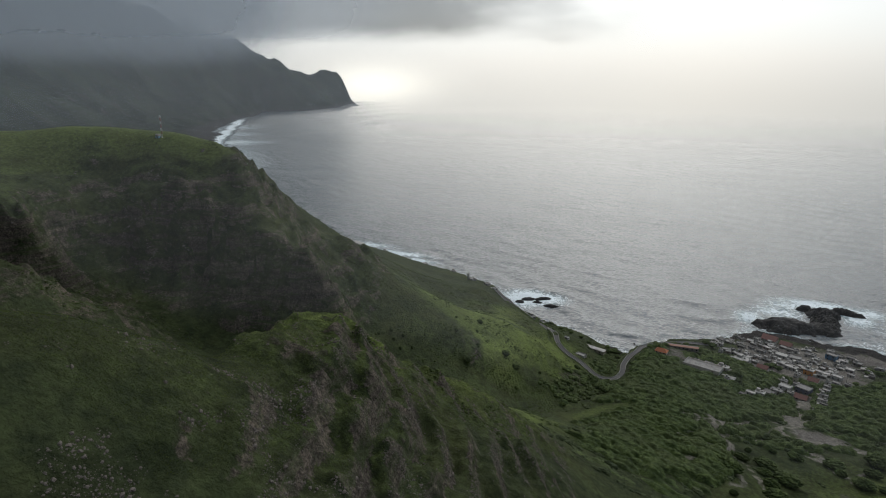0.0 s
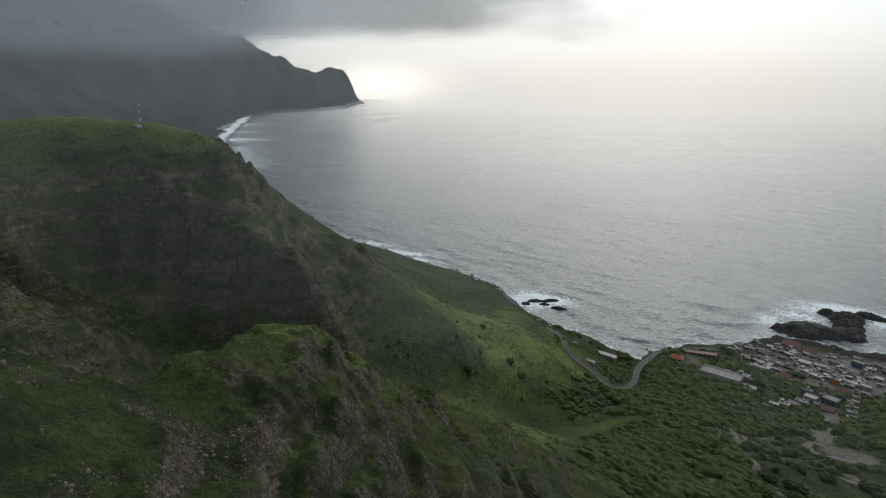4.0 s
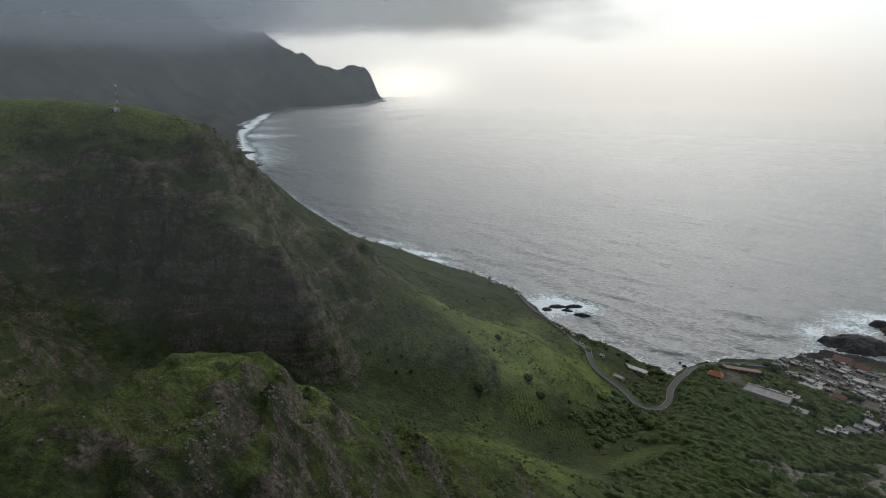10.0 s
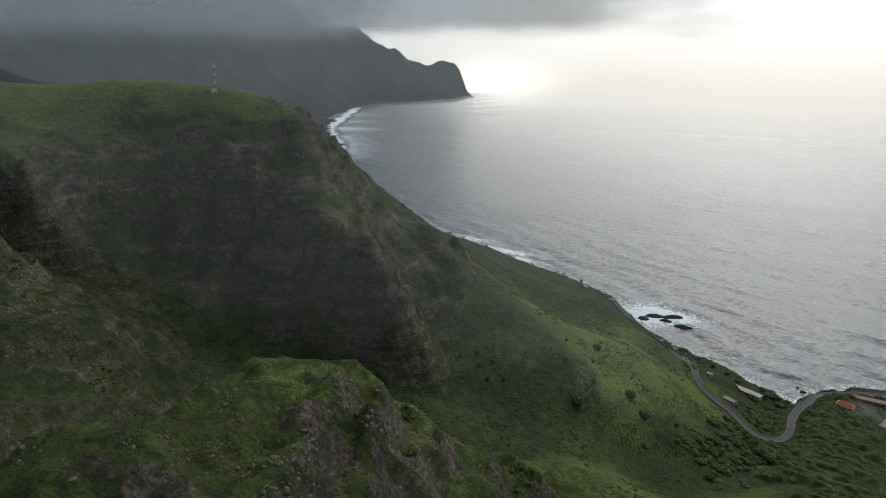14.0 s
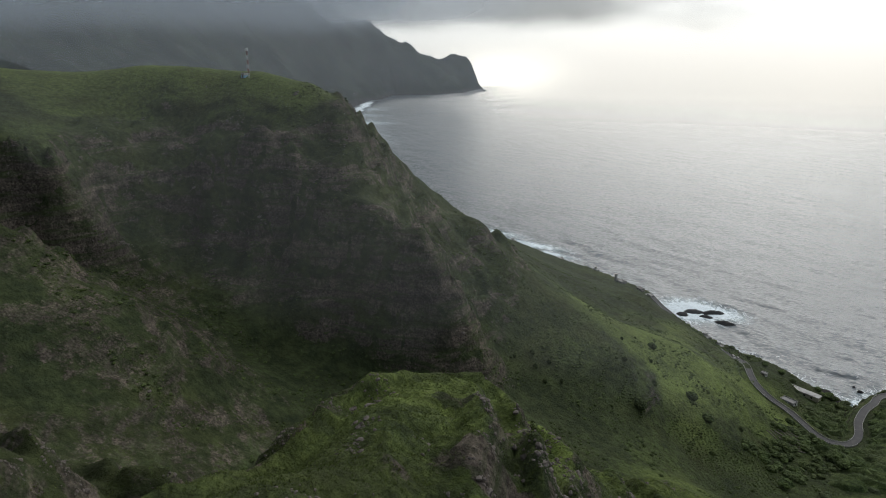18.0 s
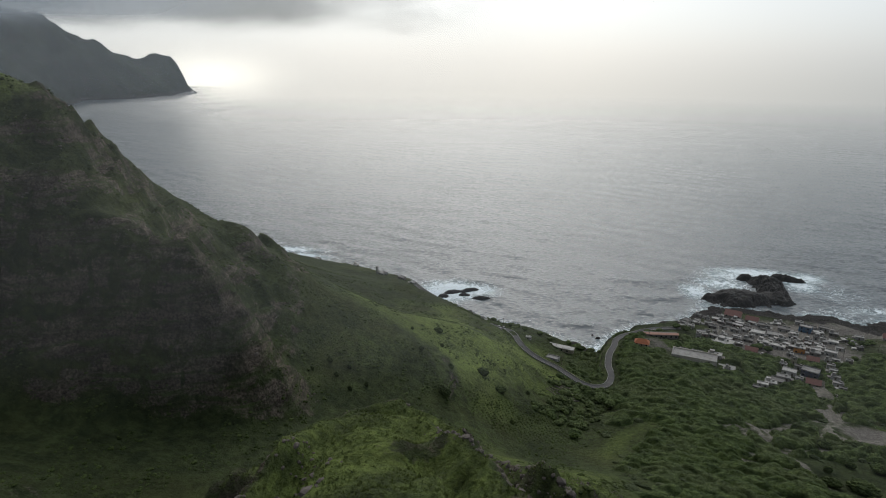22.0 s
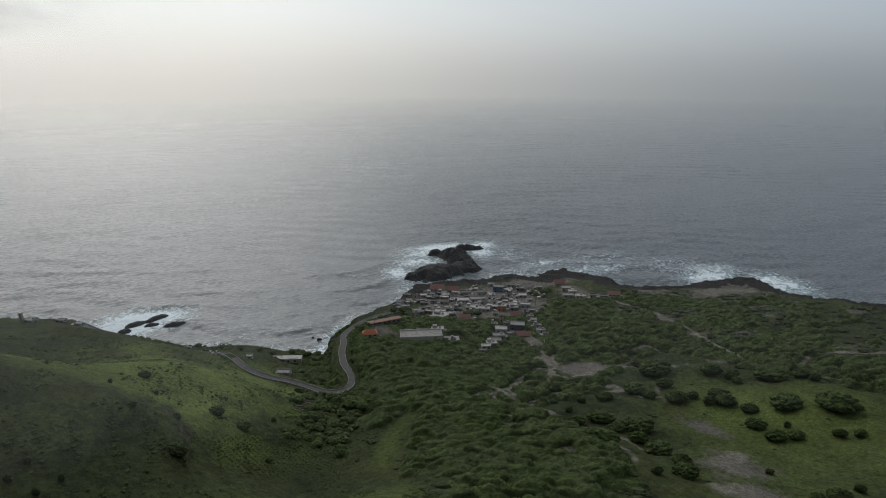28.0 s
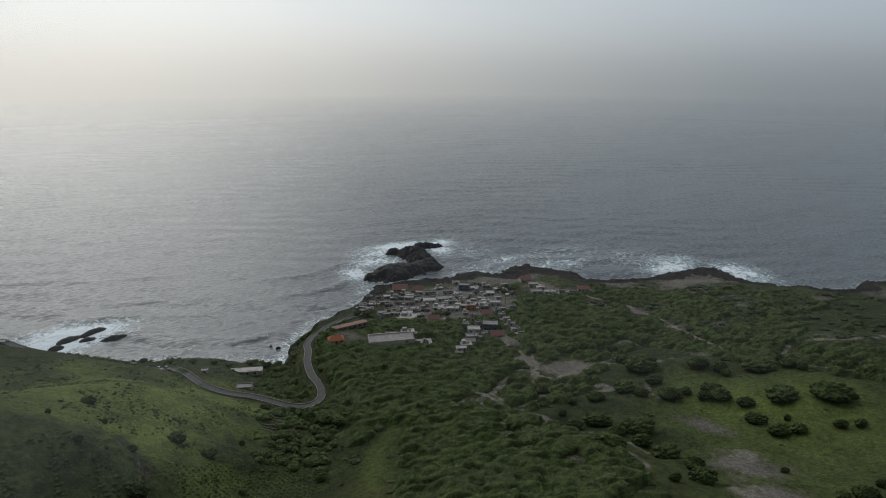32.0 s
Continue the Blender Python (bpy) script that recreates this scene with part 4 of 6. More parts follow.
def box(bm, x0, y0, z0, x1, y1, z1, slot=0):
    v = [bm.verts.new(c) for c in ((x0, y0, z0), (x1, y0, z0), (x1, y1, z0), (x0, y1, z0), (x0, y0, z1), (x1, y0, z1), (x1, y1, z1), (x0, y1, z1))]
    for q in ((3, 2, 1, 0), (4, 5, 6, 7), (0, 1, 5, 4), (1, 2, 6, 5), (2, 3, 7, 6), (3, 0, 4, 7)):
        bm.faces.new([v[i] for i in q]).material_index = slot
    return bm


def solid(*boxes):
    bm = bmesh.new()
    for b in boxes:
        box(bm, *b)
    return bm


# wall paints set dim, as fronts in shade are, below their own tone
PAINT = {k: plain(k + "_plaster", c, 0.85, 0.4, 2.0, 0.0, 0.2, (0.2, 0.18, 0.155), 0.6) for k, c in dict(
    white=(0.44, 0.43, 0.41), cream=(0.42, 0.38, 0.29), grey=(0.32, 0.314, 0.302), stone=(0.18, 0.168, 0.155), orange=(0.50, 0.21, 0.045), blue=(0.06, 0.15, 0.27),
    navy=(0.09, 0.10, 0.15), red=(0.36, 0.33, 0.30), salmon=(0.30, 0.23, 0.20), barn=(0.34, 0.35, 0.35)).items()}
TERRACOTTA = plain("terracotta_tiles", (0.40, 0.135, 0.06), 0.85, 0.5, 1.5, 0.0, 0.3, (0.22, 0.10, 0.06), 0.5)
FADED = plain("faded_salmon_roofing", (0.36, 0.20, 0.15), 0.85, 0.5, 1.5, 0.0, 0.3, (0.2, 0.14, 0.11), 0.5)
SANDY = plain("sand_coloured_render", (0.56, 0.52, 0.46), 0.9, 0.4, 3.0, 0.0, 0.2, (0.18, 0.16, 0.14), 0.5)
ROSE = plain("faded_red_roofing", (0.22, 0.105, 0.09), 0.85, 0.5, 1.5, 0.0, 0.3, (0.14, 0.09, 0.08), 0.5)
# roof concrete set pale, with the skylight on flat tops in its colour
SLAB = plain("weathered_concrete", (0.46, 0.45, 0.43), 0.9, 0.5, 2.5, 0.0, 0.3, (0.12, 0.115, 0.11), 0.75)
DARK_ROOF = plain("dark_screed_roof", (0.15, 0.144, 0.138), 0.9, 0.5, 2.5, 0.0, 0.3, (0.06, 0.058, 0.055), 0.6)
GREY_ROOF = plain("grey_screed_roof", (0.27, 0.264, 0.255), 0.9, 0.5, 2.5, 0.0, 0.3, (0.10, 0.095, 0.09), 0.7)
PALE = plain("pale_limewash", (0.33, 0.325, 0.31), 0.85, 0.4, 3.0, 0.0, 0.2, (0.22, 0.2, 0.18), 0.5)
GLASS = plain("dark_window", (0.02, 0.024, 0.03), 0.25, 0.2, 1.0, 0.0, 0.0, (0.03, 0.03, 0.03), 0.2)
TIMBER = plain("painted_timber_door", (0.10, 0.075, 0.06), 0.7, 0.4, 0.8)
RED_PAINT = plain("faded_red_paint", (0.27, 0.09, 0.07), 0.6, 0.3, 1.0)
WHITE_PAINT = plain("white_paint", (0.55, 0.55, 0.54), 0.6, 0.25, 1.0, 0.0, 0.1, (0.4, 0.36, 0.32), 0.3)
SKY_BLUE = plain("light_blue_paint", (0.22, 0.42, 0.55), 0.7, 0.3, 1.0)
BARK = plain("grey_bark", (0.10, 0.085, 0.07), 0.95, 0.5, 0.3)
METAL = plain("galvanised_steel", (0.35, 0.36, 0.37), 0.45, 0.3, 0.5, 0.8)

# ---- the road with its parapets ----
ROAD = [(-225, 660), (-212, 644), (-196, 628), (-183, 614), (-170, 600), (-150, 574), (-135, 550), (-121, 528), (-114, 510), (-108, 500), (-99, 491), (-88, 483), (-79, 474), (-72, 467), (-65, 464), (-58, 466), (-54, 472), (-52, 482), (-53, 495), (-52, 506), (-50, 517),
        (-46, 530), (-44, 541), (-38, 553), (-29, 564), (-19, 576), (-8, 586), (6, 595), (22, 603)]


def glide(points, gap):
    """Even steps along a smooth curve through the points."""
    p = [Vector((*q, 0)) for q in points]
    p = [2 * p[0] - p[1]] + p + [2 * p[-1] - p[-2]]
    out = []
    for a, b, c, d in zip(p, p[1:], p[2:], p[3:]):
        n = max(1, round((c - b).length / gap))
        for k in range(n):
            t = k / n
            out.append(0.5 * (2 * b + (c - a) * t + (2 * a - 5 * b + 4 * c - d) * t * t + (3 * b - a - 3 * c + d) * t ** 3))
    return out + [p[-2]]


def ribbon(points, offset, width, lift, thick, heights):
    """A slab that follows a line at a sideways offset."""
    bm = bmesh.new()
    rows = []
    for i, p in enumerate(points):
        d = (points[min(i + 1, len(points) - 1)] - points[max(i - 1, 0)]).normalized()
        s = Vector((d.y, -d.x, 0))
        a, b = p + s * (offset - width / 2), p + s * (offset + width / 2)
        z = heights[i] + lift
        rows.append([bm.verts.new((q.x, q.y, h)) for q, h in ((a, z - thick), (a, z), (b, z), (b, z - thick))])
    for r, q in zip(rows, rows[1:]):
        for k in range(4):
            bm.faces.new((r[k], r[(k + 1) % 4], q[(k + 1) % 4], q[k]))
    for e in (rows[0], rows[-1]):
        bm.faces.new(e)
    bmesh.ops.recalc_face_normals(bm, faces=bm.faces)
    return bm


line = glide(ROAD, 2.5)
flat_xy = np.array([(p.x, p.y) for p in line])
_, along_z = near_line(flat_xy, ROAD_BENCH)
along_z = np.array([max(ground_z(x, y), z) for (x, y), z in zip(flat_xy, along_z)])
along_z = np.convolve(np.pad(along_z, 4, mode="edge"), np.ones(9) / 9, mode="valid") + 0.25
road = tagged(part("road", ribbon(line, 0, 4.0, 0.0, 1.2, along_z), ASPHALT), "grey asphalt road bending round the gully to the village", "road", kind="structure")
for side in (-1, 1):
    for k in range(0, len(line) - 1, 6):
        if (k * 7 + side) % 29 == 3:
            continue
        sec = slice(k, min(k + 7, len(line)))
        block = part("parapet", ribbon(line[sec], side * 2.1, 0.2, 0.5, 1.7, along_z[sec]), PALE, road)

# ---- village houses ----
def house(x, y, wide, tall, paint, turn, rng, storeys=1, roof="flat", deep=None):
    deep = deep or wide * rng.uniform(0.6, 0.85)
    z = min(ground_z(x + a * wide * 0.4, y + b * deep * 0.4) for a in (-1, 1) for b in (-1, 1))
    z0 = max(z, 0.8) - 0.4
    names = dict(white="whitewashed", cream="cream", grey="bare concrete", stone="dark stone", orange="bright orange", blue="blue", navy="dark blue", red="pale", salmon="faded pink", barn="grey")
    tops = dict(flat="a flat slab roof", hip="a terracotta hip roof", gable="a faded red pitched roof")
    h = empty("house", pose(x, y, z0, 0, 0, turn), label="%s %s house with %s" % ("two-storey" if storeys > 1 else "low village", names[paint], tops[roof]), category="house", group="village houses")
    a, b = wide / 2, deep / 2
    tall = tall * 0.8 + 0.45
    wall = part("wall", solid((-a, -b, 0, a, b, tall)), PAINT[paint], h)
    if roof == "flat":
        edge = 0.22
        rim = rng.uniform(0.25, 0.6)
        top = part("roof", solid((-a - 0.12, -b - 0.12, tall + 0.003, a + 0.12, b + 0.12, tall + 0.16), (-a - 0.05, -b - 0.05, tall + 0.165, a + 0.05, -b + edge, tall + 0.16 + rim), (-a - 0.05, b - edge, tall + 0.165, a + 0.05, b + 0.05, tall + 0.16 + rim),
                                 (-a - 0.05, -b + edge + 0.004, tall + 0.165, -a + edge, b - edge - 0.004, tall + 0.16 + rim), (a - edge, -b + edge + 0.004, tall + 0.165, a + 0.05, b - edge - 0.004, tall + 0.16 + rim)), rng.choice((SLAB, SLAB, GREY_ROOF, GREY_ROOF, DARK_ROOF)), h)
        if rng.random() < 0.35:
            part("water_tank", solid((a * 0.2, b * 0.1, tall + 0.17, a * 0.2 + 1.3, b * 0.1 + 1.2, tall + 1.3)), PAINT["grey"], h)
        if rng.random() < 0.3:
            part("roof_room", solid((-a * 0.8, -b * 0.1, tall + 0.17, -a * 0.1, b * 0.8, tall + 2.4)), PAINT["grey" if paint != "grey" else "white"], h)
    else:
        bm = bmesh.new()
        o, r = 0.35, (a * 0.55 if roof == "hip" else a + 0.35)
        up = b * 0.75
        q = [bm.verts.new(c) for c in ((-a - o, -b - o, tall + 0.004), (a + o, -b - o, tall + 0.004), (a + o, b + o, tall + 0.004), (-a - o, b + o, tall + 0.004), (-r, 0, tall + up), (r, 0, tall + up))]
        for f in ((0, 1, 5, 4), (2, 3, 4, 5), (1, 2, 5), (3, 0, 4), (3, 2, 1, 0)):
            bm.faces.new([q[i] for i in f])
        part("roof", bm, TERRACOTTA if roof == "hip" else ROSE, h)
    n = max(1, int(wide / 3.2))
    for s in range(storeys):
        zz = 0.5 + s * 2.9
        for k in range(n):
            cx = -a + wide * (k + 0.5) / n
            if s == 0 and k == n // 2:
                part("door", solid((cx - 0.5, -b - 0.06, 0.45, cx + 0.5, -b + 0.02, 2.5)), TIMBER, h)
            else:
                part("window", solid((cx - 0.55, -b - 0.03, zz + 0.9, cx + 0.55, -b + 0.02, zz + 2.0), (cx - 0.65, -b - 0.08, zz + 0.8, cx + 0.65, -b + 0.02, zz + 0.89)), GLASS, h)
    if wide > 4.6 and rng.random() < 0.65:
        s, dx, dy, lower = rng.choice((-1, 1)), rng.uniform(1.6, 3.2), rng.uniform(0.4, 0.9) * deep, rng.uniform(0.55, 0.8) * min(tall, 3.4)
        x0 = a + 0.01 if s > 0 else -a - dx - 0.01
        part("annex", solid((x0, -b + 0.15, 0, x0 + dx, -b + dy, lower), (x0 - 0.1 * (s < 0), -b + 0.05, lower + 0.004, x0 + dx + 0.1 * (s > 0), -b + dy + 0.1, lower + 0.16)), PAINT[rng.choice(("grey", "stone", "white", "stone"))], h)
    if wide > 4.6 and rng.random() < 0.55:
        out = rng.uniform(2.2, 4.0)
        part("yard_wall", solid((-a, -b - out, 0, a * rng.uniform(0.2, 1.0), -b - out + 0.3, 1.5), (-a, -b - out + 0.304, 0, -a + 0.3, -b - 0.15, 1.5)), PAINT[rng.choice(("stone", "stone", "grey"))], h)
    part("side_window", solid((a - 0.02, -0.55, 1.4, a + 0.03, 0.55, 2.5)), GLASS, h)
    return h


TOWN_A = [(69, 654, 13.2, 5.8, "red"), (83, 647, 10.1, 3.4, "salmon"), (87, 629, 9.8, 3.3, "grey"), (101, 623, 8.9, 3.3, "white"), (119, 627, 9.1, 6.7, "blue"), (136, 634, 7.2, 3, "white"), (122, 606, 8.8, 3.2, "white"), (129, 598, 6.8, 3.2, "grey"), (42, 614, 6.5, 2.7, "stone"), (51, 615, 5.6, 2.7, "white"), (59, 610, 7.4, 3.1, "grey"), (71, 617, 6.7, 2.7, "stone"), (76, 608, 10.3, 3.1, "white"), (87, 606, 9.4, 3.1, "grey"), (90, 593, 7.4, 3.5, "white"), (73, 585, 8.1, 3, "grey"), (62, 586, 7.1, 2.7, "stone"), (55, 591, 6.2, 2.7, "white")]
TOWN_B = [(46, 592, 6.2, 2.7, "grey"), (94, 570, 7.6, 5.4, "orange"), (103, 565, 7.1, 3, "stone"), (114, 566, 8.1, 3.9, "white"), (111, 550, 5.2, 2.7, "grey"), (40, 598, 3.6, 2.7, "white"), (41, 572, 12.7, 3.6, "white"), (57, 560, 8.4, 2.8, "salmon"), (23, 579, 3.5, 4, "white"), (31, 622, 5.6, 2.7, "stone"), (17, 604, 6.2, 2.7, "stone"), (39, 651, 5.9, 2.7, "grey"), (81, 544, 3.5, 5.5, "cream"), (94, 546, 7.6, 3.6, "red"), (85, 525, 10.5, 5.4, "navy"), (72, 526, 8.7, 3.4, "white"), (72, 538, 4.9, 2.7, "grey"), (82, 511, 8.6, 2.7, "salmon")]
TOWN_C = [(65, 516, 8.5, 2.7, "grey"), (59, 509, 8.3, 2.7, "white"), (52, 501, 7.3, 2.7, "grey"), (45, 495, 6.5, 2.7, "white"), (39, 487, 4.9, 2.7, "stone"), (105, 548, 4.3, 2.7, "white"), (103, 538, 5.1, 2.7, "grey"), (101, 529, 5, 2.7, "white"), (98, 518, 5.7, 2.7, "white"), (96, 509, 6.3, 2.7, "white"), (96, 502, 4.7, 2.7, "grey"), (180, 620, 9.5, 4, "red"), (176, 602, 8.2, 3.9, "cream"), (176, 591, 7, 3.3, "white"), (164, 580, 8.8, 2.8, "grey"), (172, 574, 6.8, 3.2, "white"), (171, 562, 6.7, 2.7, "grey"), (183, 569, 6.9, 3.3, "cream")]
TOWN_D = [(187, 560, 6.8, 3.2, "white"), (200, 563, 9.9, 2.8, "barn"), (25, 536, 9.3, 3.3, "white"), (13, 538, 7.7, 2.7, "grey"), (4, 540, 5.3, 2.7, "white"), (28, 513, 3.7, 2.7, "white"), (-90, 500, 8.5, 3.1, "white"), (-108, 523, 3.5, 2.7, "white"), (68, 571, 6.1, 2.7, "grey"), (81, 576, 9.8, 3, "white"), (101, 603, 6.7, 2.7, "grey"), (80, 637, 6, 2.8, "stone"), (57, 650, 6, 2.8, "grey"), (101, 640, 6.1, 2.7, "stone"), (121, 646, 6.2, 2.7, "grey"), (139, 622, 7.1, 2.9, "stone"), (127, 582, 5.6, 2.7, "white"), (106, 587, 4.7, 2.7, "stone")]
TOWN_E = [(84, 560, 4.4, 2.7, "grey"), (84, 617, 5.8, 2.7, "stone"), (69, 633, 6.8, 2.8, "white"), (53, 632, 4.8, 2.7, "stone"), (156, 617, 6.2, 2.7, "grey"), (114, 588, 5.6, 2.7, "white"), (82, 592, 5.5, 2.7, "white"), (68, 598, 4.6, 2.7, "white"), (34, 597, 4.4, 2.7, "grey"), (52, 573, 5.1, 2.7, "stone"), (119, 548, 4.4, 2.7, "stone"), (75, 516, 4.6, 2.7, "grey"), (81, 535, 4.9, 3.1, "grey"), (23, 606, 5.4, 2.7, "grey"), (43, 640, 5.8, 2.7, "white")]
rng = random.Random(12)
homes = []
for block in (TOWN_A, TOWN_B, TOWN_C, TOWN_D, TOWN_E):
    for x, y, wide, tall, paint in block:
        roof = "gable" if paint in ("red", "salmon", "barn") and rng.random() < 0.75 else "flat"
        house(x, y, wide, tall, paint, -24 + rng.uniform(-7, 7), rng, 2 if tall > 4.5 else 1, roof)
        homes.append((x, y, wide))
# more small houses packed between them
for k in range(420):
    x, y = rng.uniform(18, 150), rng.uniform(556, 656)
    wide = rng.uniform(4.2, 8.5)
    if abs(y - 612) > 52 - abs(x - 84) * 0.45 or any(math.hypot(x - a, y - b) < (wide + c) * 0.52 for a, b, c in homes) or ground_z(x, y) < 3:
        continue
    if math.hypot(x - 66, y - 566) < 13 or len(homes) > 118:
        continue
    house(x, y, wide, rng.uniform(2.6, 3.1), rng.choice(("grey", "stone", "white", "stone", "stone", "salmon")), -24 + rng.uniform(-22, 22), rng)
    homes.append((x, y, wide))
house(-26, 536, 10.0, 2.8, "cream", -12, rng, 1, "hip", 7)
homes.append((-26, 536, 12))

# long low building with a terracotta lean-to roof
long_house = empty("long_building", pose(-9, 562, ground_z(-9, 562) - 0.5, 0, 0, 5), label="long low building under a faded terracotta roof", category="building")
part("wall", solid((-13, -2.6, 0, 13, 2.6, 3.4)), PAINT["stone"], long_house)
bm = bmesh.new()
q = [bm.verts.new(c) for c in ((-13.4, -3.1, 3.404), (13.4, -3.1, 3.404), (13.4, -0.4, 4.0), (-13.4, -0.4, 4.0), (-13.4, -3.1, 3.6), (13.4, -3.1, 3.6), (13.4, -0.4, 4.2), (-13.4, -0.4, 4.2))]
for f in ((3, 2, 1, 0), (4, 5, 6, 7), (0, 1, 5, 4), (1, 2, 6, 5), (2, 3, 7, 6), (3, 0, 4, 7)):
    bm.faces.new([q[i] for i in f])
part("roof", bm, FADED, long_house)
for k in range(7):
    part("window", solid((-11.5 + k * 3.7, -2.66, 1.3, -10.3 + k * 3.7, -2.58, 2.5)), GLASS, long_house)

# walled sports court beside the school
court_z = min(ground_z(-8, 526), ground_z(22, 517)) - 0.6
court = empty("sports_court", pose(9.5, 529, court_z, 0, 0, -15.5), label="pale walled sports court above the scrub", category="sports court")
part("floor", solid((-14.5, -8.5, 0, 14.5, 4.5, 2.6)), GREY_ROOF, court)
part("front_wall", solid((-14.9, -8.95, 0, 14.9, -8.504, 3.9)), SANDY, court)
part("back_wall", solid((-14.9, 4.504, 0, 14.9, 4.95, 3.4)), SANDY, court)
part("side_wall", solid((-14.95, -8.5, 0, -14.504, 4.5, 3.5)), PALE, court)
part("side_wall", solid((14.504, -8.5, 0, 14.95, 4.5, 3.5)), PALE, court)
part("coping", solid((-15.1, -9.1, 3.904, 15.1, -8.35, 4.05)), PALE, court)
part("doorway", solid((9, -9.0, 0.6, 10.4, -8.9, 2.9)), TIMBER, court)
yard = tagged(part("pavement", solid((23, 507, ground_z(27, 515) - 1.2, 34, 521, ground_z(27, 515) + 0.35)), GREY_ROOF), "bare grey concrete yard beside the court", "yard", kind="structure")
yard.data.transform(Matrix.Translation((29, 517, 0)) @ Matrix.Rotation(radians(-15), 4, "Z") @ Matrix.Translation((-29, -517, 0)))

# low pale building and shed inside the bend
low = empty("outbuilding", pose(-84, 536, min(ground_z(-84, 536), ground_z(-93, 532)) - 0.5, 0, 0, -18), label="long low pale outbuilding among the trees", category="building")
part("wall", solid((-10, -2.5, 0, 10, 2.5, 3.0)), PAINT["cream"], low)
part("roof", solid((-10.3, -2.8, 3.003, 10.3, 2.8, 3.2)), SLAB, low)
for k in range(4):
    part("window", solid((-8 + k * 4.4, -2.56, 1.0, -6.8 + k * 4.4, -2.48, 2.1)), GLASS, low)

# house with a tower on the shore bench, and the concrete landing further along
for x, y, wide, tall, paint in ((-262, 680, 8, 3.4, "white"), (-240, 672, 7, 2.6, "grey"), (-226, 660, 6, 2.6, "grey"), (-300, 708, 6, 2.6, "grey"), (-350, 726, 7, 2.6, "white"), (-384, 736, 8, 2.6, "white"), (-430, 756, 8, 2.6, "grey"), (-160, 590, 7, 3, "stone"), (-148, 584, 6, 3, "grey")):
    house(x, y, wide, tall, paint, -32 + rng.uniform(-6, 6), rng)
tower = empty("small_tower", pose(-268, 680, ground_z(-268, 680) - 0.5, 0, 0, -30), label="slim pale tower beside a shore house", category="tower")
part("shaft", solid((-1, -1, 0, 1, 1, 8)), PALE, tower)
part("cap", solid((-1.3, -1.3, 8.003, 1.3, 1.3, 8.4)), SLAB, tower)
for x, y, a, b, turn in ((-510, 772, 30, 12, -25), (-478, 760, 22, 10, -22)):
    quay = empty("landing_stage", pose(x, y, ground_z(x, y) - 5, 0, 0, turn), label="grey concrete landing platform on the shore", category="platform")
    part("deck", solid((-a / 2, -b / 2, 0, a / 2, b / 2, 7.5)), SLAB, quay)
    part("kerb", solid((-a / 2, -b / 2 - 0.4, 0, a / 2, -b / 2 - 0.004, 8.2)), PALE, quay)

# ---- beacon on the plateau ----
bx, by = -358, 317
beacon = empty("beacon_tower", pose(bx, by, ground_z(bx, by) - 0.3, 0, 0, 15), label="red and white banded beacon mast with a blue and white hut", category="beacon")
part("hut", solid((-1.4, -1.4, 0, 0.8, 1.4, 2.5)), PAINT["white"], beacon)
part("hut_base", solid((-1.46, -1.46, 0, 0.86, 1.46, 1.4)), SKY_BLUE, beacon)
part("hut_roof", solid((-1.6, -1.6, 2.504, 1.0, 1.6, 2.68)), SLAB, beacon)
part("door", solid((-0.8, -1.52, 0.1, 0.0, -1.464, 2.0)), TIMBER, beacon)
for k in range(6):
    z0, z1 = k * 2.3 + 0.3, k * 2.3 + 2.56
    bm, r = bmesh.new(), 0.32 - k * 0.025
    for sx in (-1, 1):
        for sy in (-1, 1):
            box(bm, 2.6 + sx * r - 0.045, sy * r - 0.045, z0, 2.6 + sx * r + 0.045, sy * r + 0.045, z1)
    for zz in (z0 + 0.2, (z0 + z1) / 2):
        box(bm, 2.6 - r, -r - 0.05, zz, 2.6 + r, -r + 0.05, zz + 0.14), box(bm, 2.6 - r, r - 0.05, zz, 2.6 + r, r + 0.05, zz + 0.14)
        box(bm, 2.6 - r - 0.05, -r, zz, 2.6 - r + 0.05, r, zz + 0.14), box(bm, 2.6 + r - 0.05, -r, zz, 2.6 + r + 0.05, r, zz + 0.14)
    part("mast_section", bm, RED_PAINT if k % 2 else WHITE_PAINT, beacon)
part("lantern", solid((2.2, -0.4, 14.3, 3.0, 0.4, 15.4), (2.0, -0.6, 14.1, 3.2, 0.6, 14.29)), WHITE_PAINT, beacon)

# ---- poles along the road ----
def pole(x, y):
    p = empty("utility_pole", pose(x, y, ground_z(x, y) - 0.4), label="thin grey wooden utility pole by the road", category="pole", group="utility poles")
    bm = bmesh.new()
    bmesh.ops.create_cone(bm, cap_ends=True, segments=8, radius1=0.16, radius2=0.1, depth=9, matrix=Matrix.Translation((0, 0, 4.5)))
    part("post", bm, BARK, p)
    part("crossarm", solid((-0.9, -0.06, 8.2, 0.9, 0.06, 8.35)), BARK, p)


for x, y in ((-128, 543), (-84, 492), (-60, 508), (-20, 545), (60, 500), (46, 560), (120, 560), (150, 575)):
    pole(x, y)

